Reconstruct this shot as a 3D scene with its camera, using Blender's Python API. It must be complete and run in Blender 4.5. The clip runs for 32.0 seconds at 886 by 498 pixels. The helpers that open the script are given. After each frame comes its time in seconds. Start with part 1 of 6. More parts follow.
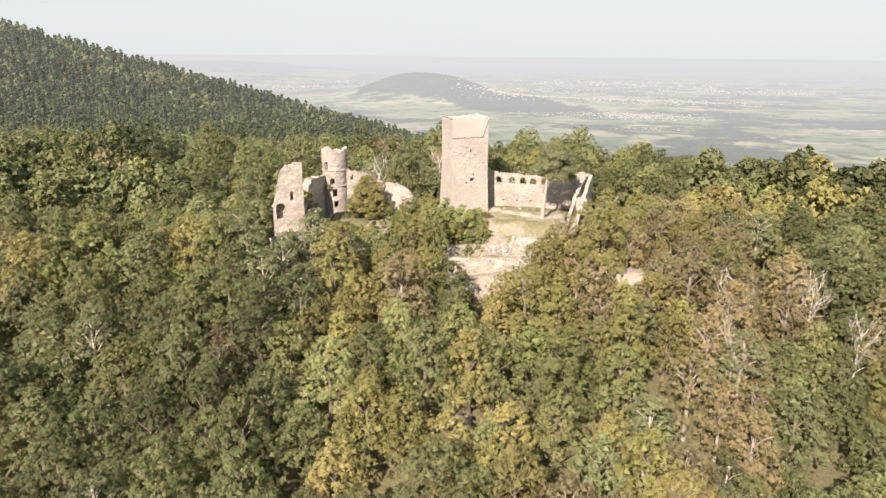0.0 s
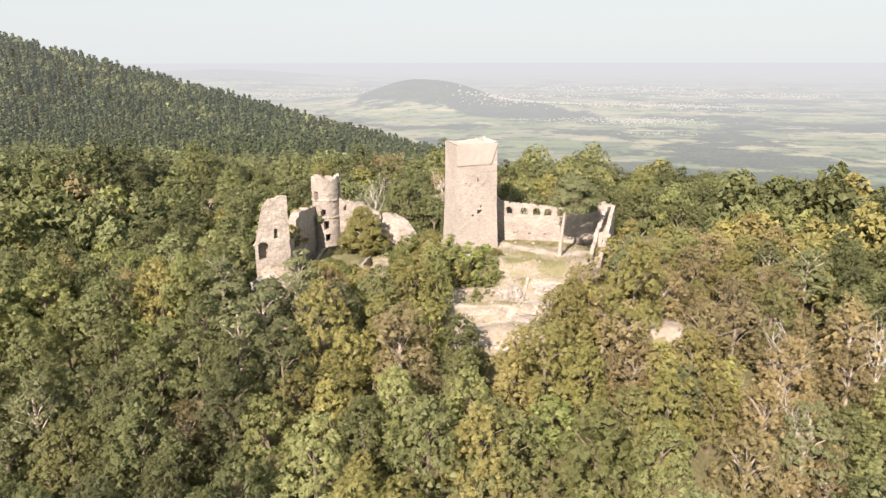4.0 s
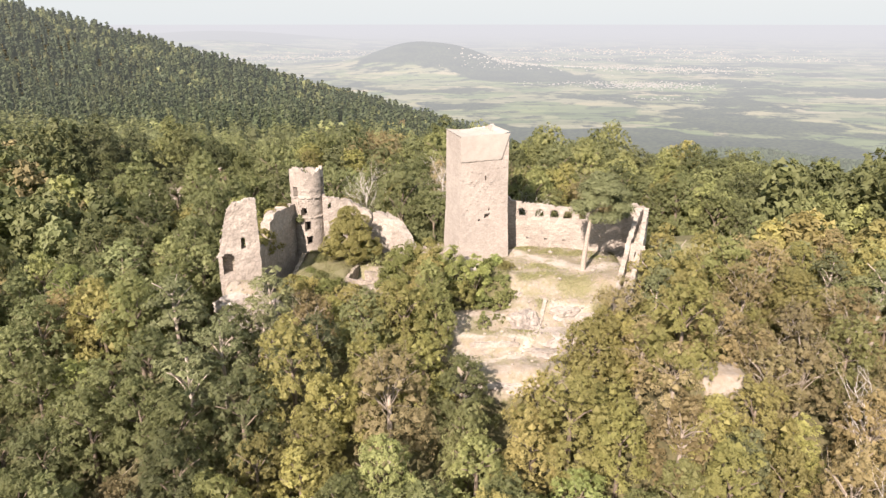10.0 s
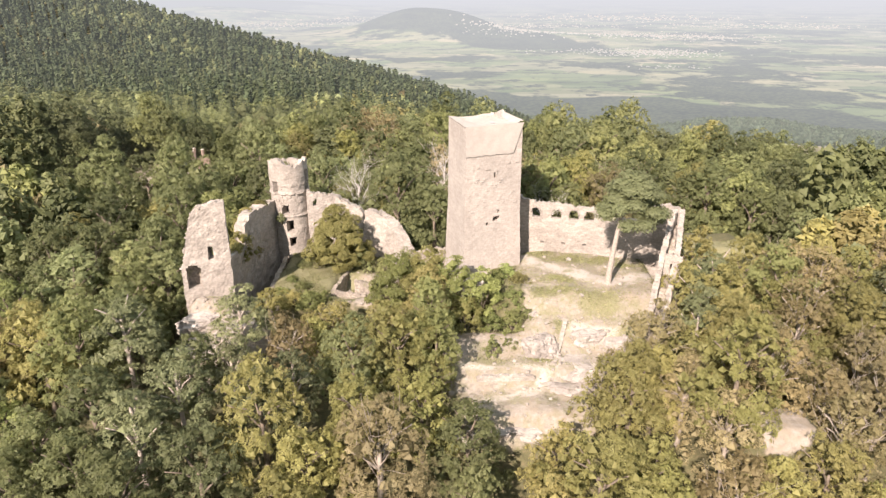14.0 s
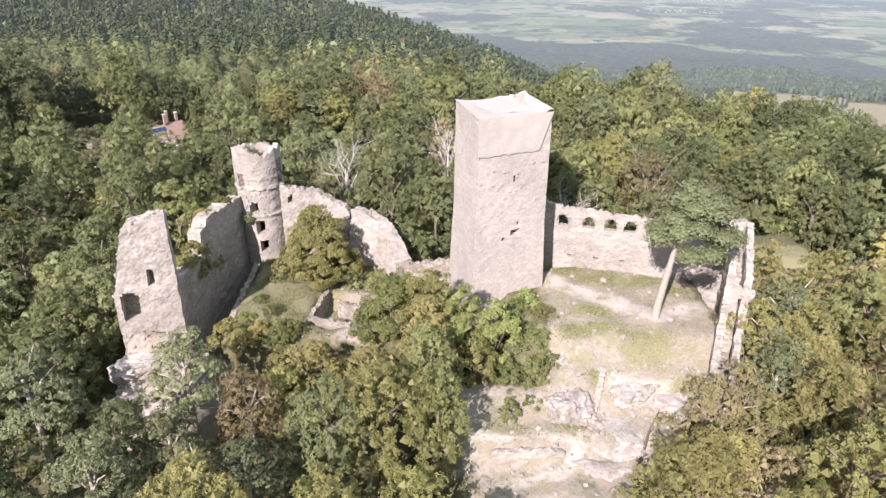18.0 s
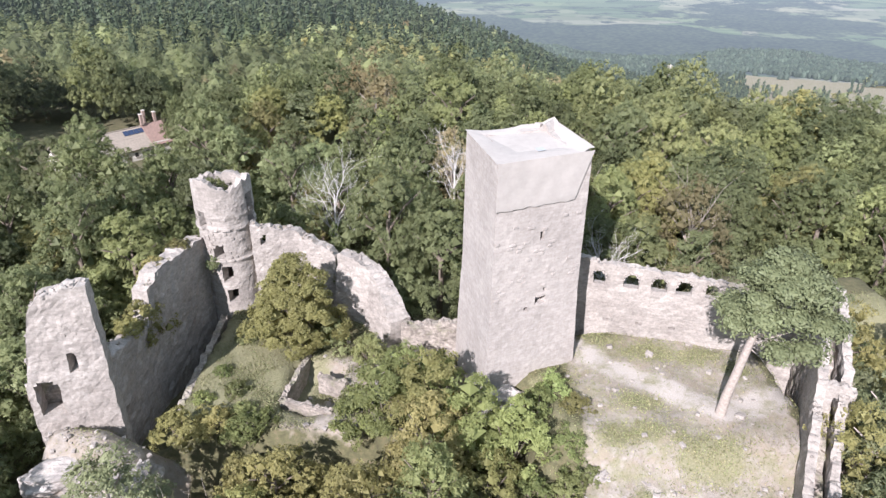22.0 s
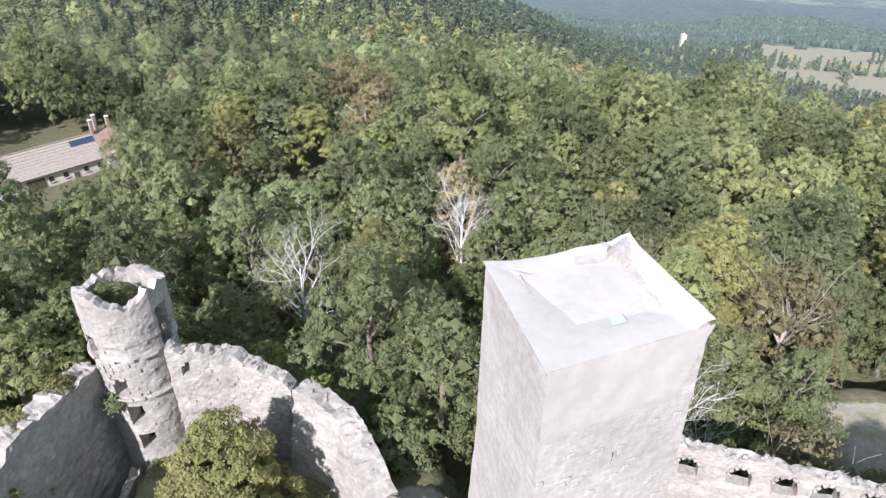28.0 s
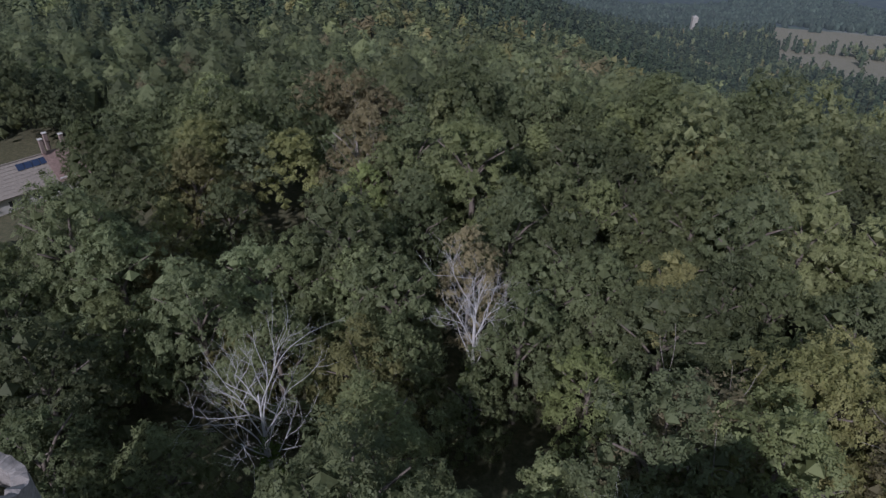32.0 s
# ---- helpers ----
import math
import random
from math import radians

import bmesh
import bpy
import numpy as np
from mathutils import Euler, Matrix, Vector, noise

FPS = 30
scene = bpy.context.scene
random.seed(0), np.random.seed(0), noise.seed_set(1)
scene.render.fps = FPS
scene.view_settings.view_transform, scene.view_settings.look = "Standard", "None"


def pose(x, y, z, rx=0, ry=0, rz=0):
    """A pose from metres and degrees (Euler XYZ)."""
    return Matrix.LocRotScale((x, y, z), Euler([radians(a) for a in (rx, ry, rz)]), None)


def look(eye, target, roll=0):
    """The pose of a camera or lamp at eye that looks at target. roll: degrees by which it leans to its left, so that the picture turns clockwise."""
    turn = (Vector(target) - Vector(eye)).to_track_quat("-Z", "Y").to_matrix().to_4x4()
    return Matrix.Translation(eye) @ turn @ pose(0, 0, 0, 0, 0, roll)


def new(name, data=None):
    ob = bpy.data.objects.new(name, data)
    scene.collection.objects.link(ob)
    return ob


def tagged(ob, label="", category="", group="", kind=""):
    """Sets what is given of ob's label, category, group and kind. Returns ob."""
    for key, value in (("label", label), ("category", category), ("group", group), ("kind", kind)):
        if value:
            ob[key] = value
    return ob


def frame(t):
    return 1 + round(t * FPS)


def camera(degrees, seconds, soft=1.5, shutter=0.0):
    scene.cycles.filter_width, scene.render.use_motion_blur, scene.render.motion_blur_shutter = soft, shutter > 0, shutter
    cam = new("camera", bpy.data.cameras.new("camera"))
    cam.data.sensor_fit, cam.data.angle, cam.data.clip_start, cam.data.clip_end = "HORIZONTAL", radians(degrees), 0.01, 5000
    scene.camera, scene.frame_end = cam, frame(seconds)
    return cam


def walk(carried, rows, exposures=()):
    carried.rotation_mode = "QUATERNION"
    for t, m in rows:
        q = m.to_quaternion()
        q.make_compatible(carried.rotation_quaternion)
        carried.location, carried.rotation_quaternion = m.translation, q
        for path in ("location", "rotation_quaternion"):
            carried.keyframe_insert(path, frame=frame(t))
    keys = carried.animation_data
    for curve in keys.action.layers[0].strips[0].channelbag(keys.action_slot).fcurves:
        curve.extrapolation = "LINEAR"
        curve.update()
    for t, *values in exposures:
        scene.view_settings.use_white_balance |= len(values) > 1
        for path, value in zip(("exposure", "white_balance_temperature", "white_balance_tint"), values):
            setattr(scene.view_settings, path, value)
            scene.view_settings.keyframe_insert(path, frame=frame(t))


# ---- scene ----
cam = camera(68.2, 32.0, soft=1.4)
PATH = [
    (0, (1.092, -0.605, 39.189), (1.088, 1.312, 38.619), 0.5),
    (0.5, (0.945, 2.248, 39.261), (0.942, 4.165, 38.691), 0.7),
    (1, (0.857, 5.118, 39.381), (0.853, 7.036, 38.812), 0.5),
    (1.5, (0.798, 8.05, 39.619), (0.794, 9.967, 39.05), 0.8),
    (2, (0.776, 11.037, 39.972), (0.768, 12.955, 39.408), 0.3),
    (2.5, (0.676, 14.041, 40.417), (0.667, 15.961, 39.857), 0.2),
    (3, (0.59, 16.964, 40.883), (0.58, 18.885, 40.324), 0.2),
    (3.5, (0.564, 19.678, 41.282), (0.553, 21.6, 40.729), -0.1),
    (5.5, (0.437, 29.638, 43.718), (0.425, 31.559, 43.163), 0.1),
    (6, (0.408, 32.05, 43.922), (0.397, 33.971, 43.367), 0.2),
    (6.5, (0.473, 34.41, 44.013), (0.461, 36.331, 43.459), 0.2),
    (7, (0.519, 36.731, 44.045), (0.507, 38.653, 43.49), 0.2),
    (7.5, (0.551, 39.017, 44.036), (0.538, 40.938, 43.479), 0.2),
    (8, (0.526, 41.3, 44.025), (0.513, 43.22, 43.464), 0.1),
    (8.5, (0.609, 43.575, 44.013), (0.593, 45.49, 43.436), 0.0),
    (9, (0.646, 45.842, 44.013), (0.631, 47.749, 43.411), 0.1),
    (9.5, (0.653, 48.114, 44.006), (0.637, 50.012, 43.376), 0.0),
    (10, (0.612, 50.443, 44.0), (0.596, 52.332, 43.344), 0.0),
    (10.5, (0.553, 52.806, 43.999), (0.536, 54.687, 43.32), 0.0),
    (11, (0.47, 55.246, 43.986), (0.451, 57.125, 43.3), -0.1),
    (11.5, (0.389, 57.748, 43.98), (0.37, 59.625, 43.291), -0.1),
    (12, (0.355, 60.309, 44.013), (0.337, 62.185, 43.319), 0.0),
    (12.5, (0.352, 62.926, 44.042), (0.334, 64.801, 43.346), 0.1),
    (13, (0.33, 65.663, 44.086), (0.311, 67.534, 43.379), -0.0),
    (13.5, (0.323, 68.511, 44.129), (0.304, 70.375, 43.403), -0.1),
    (15.5, (0.091, 80.801, 44.697), (0.074, 82.639, 43.909), 0.4),
    (16, (-0.005, 84.252, 44.764), (-0.022, 86.083, 43.959), 0.5),
    (16.5, (-0.128, 87.874, 44.786), (-0.145, 89.698, 43.965), 0.5),
    (17, (-0.249, 91.503, 44.81), (-0.266, 93.316, 43.966), 0.4),
    (17.5, (-0.387, 95.114, 44.831), (-0.405, 96.912, 43.956), 0.5),
    (18, (-0.596, 98.748, 44.846), (-0.614, 100.538, 43.955), 0.5),
    (18.5, (-0.744, 102.188, 44.812), (-0.764, 103.976, 43.916), 0.5),
    (19, (-0.835, 105.321, 44.752), (-0.858, 107.107, 43.852), 0.6),
    (19.5, (-1.031, 108.365, 44.73), (-1.053, 110.149, 43.825), 0.7),
    (20, (-1.192, 111.292, 44.764), (-1.215, 113.072, 43.852), 0.6),
    (20.5, (-1.265, 114.014, 44.797), (-1.289, 115.79, 43.878), 0.7),
    (21, (-1.264, 116.675, 44.826), (-1.29, 118.447, 43.899), 0.6),
    (21.5, (-1.207, 119.175, 44.866), (-1.236, 120.943, 43.932), 0.6),
    (22, (-1.157, 121.531, 44.882), (-1.187, 123.296, 43.942), 0.6),
    (22.5, (-1.162, 123.868, 44.924), (-1.192, 125.629, 43.976), 0.6),
    (23, (-1.113, 126.246, 44.986), (-1.145, 128.003, 44.03), 0.6),
    (23.5, (-1.068, 128.728, 45.02), (-1.1, 130.481, 44.057), 0.7),
    (24, (-0.962, 131.331, 45.097), (-0.996, 133.079, 44.126), 0.6),
    (24.5, (-0.876, 134.052, 45.157), (-0.91, 135.796, 44.177), 0.5),
    (26.5, (-1.078, 145.869, 45.263), (-1.115, 147.597, 44.256), 0.6),
    (27, (-1.341, 149.039, 45.317), (-1.378, 150.763, 44.304), 0.6),
    (27.5, (-1.604, 152.321, 45.368), (-1.643, 154.041, 44.348), 0.7),
    (28, (-1.823, 155.565, 45.403), (-1.864, 157.281, 44.377), 0.6),
    (28.5, (-2.105, 158.785, 45.405), (-2.147, 160.497, 44.373), 0.6),
    (29, (-2.405, 162.011, 45.419), (-2.447, 163.719, 44.381), 0.7),
    (29.5, (-2.718, 165.261, 45.43), (-2.76, 166.966, 44.385), 0.6),
    (30, (-2.853, 168.581, 45.446), (-2.895, 170.281, 44.394), 0.7),
    (30.5, (-2.941, 171.839, 45.451), (-2.985, 173.535, 44.393), 0.7),
    (31, (-3.059, 175.157, 45.459), (-3.105, 176.85, 44.395), 0.7),
    (31.5, (-3.14, 178.559, 45.472), (-3.186, 180.248, 44.402), 0.8),
    (32, (-3.188, 181.974, 45.489), (-3.236, 183.659, 44.412), 0.8),
]
EXPOSURES = (
    (0.0, 1.12, 7250, 21), (13.0, 1.15, 7150, 23), (15.5, 1.12, 6750, 21), (18.0, 1.1, 6200, 24), (20.0, 1.04, 5900, 21), (24.0, 1.02, 5690, 20), (28.0, 1.08, 5600, 18), (28.5, 1.06, 5600, 17), (29.0, 0.91, 5560, 16), (30.0, 0.42, 5480, 16),
    (31.0, -0.14, 5580, 20), (31.5, -0.50, 5400, 22), (32.0, -0.76, 5260, 23),
)
walk(cam, [(t, look(eye, target, roll)) for t, eye, target, roll in PATH], EXPOSURES)

# ---------------------------------------------------------------- world, sun
world = bpy.data.worlds.new("world")
scene.world = world
world.use_nodes = True
wn = world.node_tree.nodes
sky = wn.new("ShaderNodeTexSky")
sky.sky_type = "NISHITA"
sky.sun_disc = False
sky.sun_elevation = radians(36)
sky.sun_rotation = radians(203.3)
sky.altitude = 0
sky.air_density, sky.dust_density, sky.ozone_density = 1.0, 0.6, 1.0
wn["Background"].inputs[1].default_value = 0.08
# white haze veils the blue, thick at the horizon and thin overhead
coords = wn.new("ShaderNodeTexCoord")
axes = wn.new("ShaderNodeSeparateXYZ")
haze = wn.new("ShaderNodeValToRGB")
for k, (p, v) in zip((haze.color_ramp.elements[0], haze.color_ramp.elements[1], haze.color_ramp.elements.new(0.3)), ((0.0, 0.97), (0.75, 0.12), (0.26, 0.80))):
    k.position, k.color = p, (v, v, v, 1)
world.node_tree.links.new(coords.outputs["Generated"], axes.inputs[0])
world.node_tree.links.new(axes.outputs[2], haze.inputs[0])
veil = wn.new("ShaderNodeMix")
veil.data_type = "RGBA"
veil.inputs[7].default_value = (4.0, 4.85, 5.15, 1)
world.node_tree.links.new(haze.outputs[0], veil.inputs[0])
world.node_tree.links.new(sky.outputs[0], veil.inputs[6])
world.node_tree.links.new(veil.outputs[2], wn["Background"].inputs[0])

SUN = Vector((-0.395 * 0.82, -0.919 * 0.82, 0.572)).normalized()
sun = new("sun", bpy.data.lights.new("sun", "SUN"))
sun.data.energy, sun.data.angle, sun.data.color = 4.9, radians(0.6), (1.0, 0.93, 0.83)
sun.matrix_world = look(SUN * 300, (0, 0, 0))


# ---------------------------------------------------------------- materials
def mat(name):
    m = bpy.data.materials.new(name)
    m.use_nodes = True
    n, l = m.node_tree.nodes, m.node_tree.links
    return m, n, l, n["Principled BSDF"]


def noise_node(n, l, vec, scale, detail=4.0, rough=0.6):
    t = n.new("ShaderNodeTexNoise")
    t.inputs["Scale"].default_value, t.inputs["Detail"].default_value, t.inputs["Roughness"].default_value = scale, detail, rough
    if vec is not None:
        l.new(vec, t.inputs["Vector"])
    return t


def ramp_node(n, l, fac, stops):
    r = n.new("ShaderNodeValToRGB")
    e = r.color_ramp.elements
    while len(e) < len(stops):
        e.new(0.5)
    for k, (p, c) in zip(e, stops):
        k.position, k.color = p, (*c, 1)
    l.new(fac, r.inputs[0])
    return r


def mix_node(n, l, fac, a, b, blend="MIX"):
    m = n.new("ShaderNodeMix")
    m.data_type, m.blend_type = "RGBA", blend
    for s, v in ((m.inputs[0], fac), (m.inputs[6], a), (m.inputs[7], b)):
        if isinstance(v, (int, float)):
            s.default_value = v
        elif isinstance(v, tuple):
            s.default_value = (*v, 1)
        else:
            l.new(v, s)
    return m.outputs[2]


def math_node(n, l, op, a, b=0.0, c=0.0):
    m = n.new("ShaderNodeMath")
    m.operation = op
    for s, v in zip(m.inputs, (a, b, c)):
        if isinstance(v, (int, float)):
            s.default_value = v
        else:
            l.new(v, s)
    return m.outputs[0]


def position(n):
    return n.new("ShaderNodeNewGeometry").outputs["Position"]


def stone_material(name, dark, mid, light, scale=1.0, bump=0.5, moss=0.0, uneven=0.36, joints=0.5, stains=0.8):
    """Weathered masonry: block-sized mottling, stains a few metres wide, fine grain."""
    m, n, l, p = mat(name)
    pos = position(n)
    big = noise_node(n, l, pos, 0.22 * scale, 3)
    fine = noise_node(n, l, pos, 2.6 * scale, 6, 0.7)
    grain = noise_node(n, l, pos, 11 * scale, 4, 0.7)
    blocks = n.new("ShaderNodeTexVoronoi")
    mp = n.new("ShaderNodeMapping")
    mp.inputs["Scale"].default_value = (1.5, 1.5, 2.7)
    l.new(pos, mp.inputs[0])
    l.new(mp.outputs[0], blocks.inputs["Vector"])
    blocks.inputs["Scale"].default_value = scale
    base = ramp_node(n, l, fine.outputs[0], [(0.3, dark), (0.48, mid), (0.68, light)]).outputs[0]
    sep = n.new("ShaderNodeSeparateColor")
    l.new(blocks.outputs["Color"], sep.inputs[0])
    tone = math_node(n, l, "MULTIPLY_ADD", sep.outputs[0], uneven, 1 - uneven * 0.55)
    col = mix_node(n, l, 1.0, base, tone, "MULTIPLY")
    stain = ramp_node(n, l, big.outputs[0], [(0.38, (0.72, 0.69, 0.66)), (0.6, (1.05, 1.03, 1.0))]).outputs[0]
    col = mix_node(n, l, stains, col, stain, "MULTIPLY")
    sep2, along_wall, uv = n.new("ShaderNodeSeparateXYZ"), None, n.new("ShaderNodeCombineXYZ")
    l.new(pos, sep2.inputs[0])
    along_wall = math_node(n, l, "ADD", math_node(n, l, "MULTIPLY", sep2.outputs[0], 0.8), math_node(n, l, "MULTIPLY", sep2.outputs[1], 0.6))
    wobble = math_node(n, l, "MULTIPLY_ADD", noise_node(n, l, pos, 0.9, 3).outputs[0], 0.5, -0.25)
    l.new(math_node(n, l, "ADD", along_wall, wobble), uv.inputs[0])
    l.new(math_node(n, l, "ADD", sep2.outputs[2], math_node(n, l, "MULTIPLY", wobble, 0.5)), uv.inputs[1])
    courses = n.new("ShaderNodeTexBrick")
    l.new(uv.outputs[0], courses.inputs["Vector"])
    courses.inputs["Color1"].default_value, courses.inputs["Color2"].default_value, courses.inputs["Mortar"].default_value = (0.86, 0.85, 0.84, 1), (1.1, 1.09, 1.08, 1), (0.74, 0.72, 0.7, 1)
    for key, value in (("Scale", 1.0), ("Mortar Size", 0.025), ("Mortar Smooth", 0.5), ("Brick Width", 0.82), ("Row Height", 0.38)):
        courses.inputs[key].default_value = value
    col = mix_node(n, l, joints, col, courses.outputs["Color"], "MULTIPLY")
    if moss:
        growth = noise_node(n, l, pos, 0.55, 5, 0.7)
        k = ramp_node(n, l, growth.outputs[0], [(0.56 - moss * 0.1, (0, 0, 0)), (0.68, (1, 1, 1))]).outputs[0]
        col = mix_node(n, l, math_node(n, l, "MULTIPLY", k, moss), col, (0.13, 0.14, 0.06))
    l.new(col, p.inputs["Base Color"])
    p.inputs["Roughness"].default_value = 0.92
    b = n.new("ShaderNodeBump")
    b.inputs["Strength"].default_value, b.inputs["Distance"].default_value = bump, 0.12
    edge = math_node(n, l, "ADD", math_node(n, l, "MULTIPLY", blocks.outputs["Distance"], -0.5), math_node(n, l, "ADD", fine.outputs[0], grain.outputs[0]))
    l.new(edge, b.inputs["Height"])
    l.new(b.outputs[0], p.inputs["Normal"])
    return m


STONE = stone_material("rubble_stone", (0.258, 0.234, 0.212), (0.338, 0.309, 0.281), (0.405, 0.374, 0.343), 1.0, 0.32, 0.0, 0.2, 0.5, 0.6)
STONE_KEEP = stone_material("keep_stone", (0.325, 0.294, 0.268), (0.39, 0.355, 0.326), (0.44, 0.405, 0.376), 0.9, 0.05, 0.0, 0.08, 0.5, 0.4)
STONE_MOSS = stone_material("mossy_stone", (0.18, 0.158, 0.14), (0.31, 0.277, 0.245), (0.42, 0.38, 0.34), 1.0, 0.6, 0.6)
STONE_NEW = stone_material("lime_plaster", (0.380, 0.348, 0.318), (0.404, 0.372, 0.341), (0.426, 0.394, 0.363), 0.6, 0.1, 0.0, 0.05, 0.1, 0.25)
ROCK = stone_material("bare_rock", (0.28, 0.254, 0.234), (0.385, 0.355, 0.332), (0.46, 0.43, 0.408), 0.35, 0.9, 0.3, 0.36, 0.0)


# emission that stands in for haze: strength, colour, gain per metre
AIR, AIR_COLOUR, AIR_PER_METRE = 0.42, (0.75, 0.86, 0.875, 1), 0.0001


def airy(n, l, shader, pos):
    """Late-summer haze over the woods, mixed in as emission that grows away from the castle hill."""
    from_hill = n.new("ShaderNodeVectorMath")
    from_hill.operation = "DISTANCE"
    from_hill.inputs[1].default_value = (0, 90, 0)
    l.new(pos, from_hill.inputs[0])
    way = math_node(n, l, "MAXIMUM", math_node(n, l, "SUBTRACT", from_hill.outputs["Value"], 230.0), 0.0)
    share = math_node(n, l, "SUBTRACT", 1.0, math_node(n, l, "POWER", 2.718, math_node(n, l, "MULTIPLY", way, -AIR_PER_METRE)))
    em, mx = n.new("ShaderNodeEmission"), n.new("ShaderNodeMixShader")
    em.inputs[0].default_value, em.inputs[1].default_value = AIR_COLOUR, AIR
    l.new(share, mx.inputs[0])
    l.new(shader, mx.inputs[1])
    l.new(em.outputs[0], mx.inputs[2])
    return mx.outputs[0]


def leaf_material(name, colours, trans=0.44):
    """Foliage: each tree has its own hue, each leaf clump a slight shift of it."""
    m, n, l, p = mat(name)
    info = n.new("ShaderNodeObjectInfo")
    tint = n.new("ShaderNodeAttribute")
    tint.attribute_name = "tint"
    geo = n.new("ShaderNodeNewGeometry")
    v = math_node(n, l, "FRACT", math_node(n, l, "ADD", info.outputs["Random"], tint.outputs["Fac"]))
    hue = ramp_node(n, l, v, [(i / (len(colours) - 1), c) for i, c in enumerate(colours)]).outputs[0]
    shift = math_node(n, l, "MULTIPLY_ADD", geo.outputs["Random Per Island"], 0.42, 1.09)
    patch = noise_node(n, l, geo.outputs["Position"], 0.35, 3)
    shift = math_node(n, l, "MULTIPLY", shift, math_node(n, l, "MULTIPLY_ADD", patch.outputs[0], 0.5, 0.78))
    stand = noise_node(n, l, geo.outputs["Position"], 0.016, 3)
    shift = math_node(n, l, "MULTIPLY", shift, math_node(n, l, "MULTIPLY_ADD", stand.outputs[0], 1.2, 0.42))
    tree = math_node(n, l, "FRACT", math_node(n, l, "MULTIPLY", v, 7.31))
    shift = math_node(n, l, "MULTIPLY", shift, math_node(n, l, "MULTIPLY_ADD", tree, 0.6, 0.7))
    col = mix_node(n, l, 1.0, hue, shift, "MULTIPLY")
    l.new(col, p.inputs["Base Color"])
    p.inputs["Roughness"].default_value = 0.62
    p.inputs["Specular IOR Level"].default_value = 0.3
    t = n.new("ShaderNodeBsdfTranslucent")
    l.new(col, t.inputs[0])
    s = n.new("ShaderNodeMixShader")
    s.inputs[0].default_value = trans
    l.new(p.outputs[0], s.inputs[1])
    l.new(t.outputs[0], s.inputs[2])
    # sprays of small leaves: gaps between the leaflets of one spray
    spray = n.new("ShaderNodeAttribute")
    spray.attribute_name = "spray"
    cells = n.new("ShaderNodeTexVoronoi")
    cells.inputs["Scale"].default_value = 5.6
    l.new(geo.outputs["Position"], cells.inputs["Vector"])
    gap = math_node(n, l, "MULTIPLY", math_node(n, l, "GREATER_THAN", cells.outputs["Distance"], 0.54), spray.outputs["Fac"])
    clear, cut = n.new("ShaderNodeBsdfTransparent"), n.new("ShaderNodeMixShader")
    l.new(gap, cut.inputs[0])
    l.new(s.outputs[0], cut.inputs[1])
    l.new(clear.outputs[0], cut.inputs[2])
    # far foliage is paled here by the emission painted as haze
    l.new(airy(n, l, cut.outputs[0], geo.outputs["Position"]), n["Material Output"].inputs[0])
    return m


LEAF = {
    "oak": leaf_material("oak_leaves", [(0.150, 0.169, 0.071), (0.183, 0.195, 0.078), (0.159, 0.180, 0.087), (0.210, 0.214, 0.089)]),
    "deep": leaf_material("dark_green_leaves", [(0.103, 0.119, 0.054), (0.126, 0.138, 0.060), (0.116, 0.130, 0.062)]),
    "yellow": leaf_material("yellowing_leaves", [(0.209, 0.198, 0.077), (0.233, 0.207, 0.082), (0.186, 0.186, 0.069), (0.227, 0.196, 0.084)]),
    "brown": leaf_material("browning_leaves", [(0.210, 0.169, 0.086), (0.201, 0.168, 0.086), (0.221, 0.188, 0.103), (0.186, 0.165, 0.079)]),
    "light": leaf_material("light_green_leaves", [(0.192, 0.220, 0.082), (0.216, 0.234, 0.088), (0.172, 0.207, 0.078)]),
    "pine": leaf_material("pine_needles", [(0.099, 0.109, 0.052), (0.088, 0.100, 0.049), (0.106, 0.112, 0.055)], 0.14),
    "fir": leaf_material("fir_needles", [(0.030, 0.043, 0.022), (0.039, 0.053, 0.025), (0.048, 0.058, 0.025)], 0.08),
}


def bark_material(name, a, b):
    m, n, l, p = mat(name)
    pos = position(n)
    t = noise_node(n, l, pos, 3.0, 6, 0.7)
    l.new(ramp_node(n, l, t.outputs[0], [(0.3, a), (0.7, b)]).outputs[0], p.inputs["Base Color"])
    p.inputs["Roughness"].default_value = 0.9
    return m


BARK = bark_material("bark", (0.09, 0.07, 0.055), (0.22, 0.18, 0.14))
BARK_PALE = bark_material("dry_pale_bark", (0.2, 0.17, 0.14), (0.38, 0.33, 0.28))
BARK_PINE = bark_material("pine_bark", (0.26, 0.22, 0.19), (0.45, 0.39, 0.34))
BARK_DEAD = bark_material("bleached_wood", (0.4, 0.37, 0.34), (0.66, 0.63, 0.6))


def plain_material(name, col, rough=0.8, vary=0.15, scale=1.5, bump=0.0):
    m, n, l, p = mat(name)
    pos = position(n)
    t = noise_node(n, l, pos, scale, 5, 0.65)
    lo, hi = tuple(c * (1 - vary) for c in col), tuple(min(1, c * (1 + vary)) for c in col)
    l.new(ramp_node(n, l, t.outputs[0], [(0.3, lo), (0.7, hi)]).outputs[0], p.inputs["Base Color"])
    p.inputs["Roughness"].default_value = rough
    if bump:
        b = n.new("ShaderNodeBump")
        b.inputs["Strength"].default_value = bump
        l.new(t.outputs[0], b.inputs["Height"])
        l.new(b.outputs[0], p.inputs["Normal"])
    return m


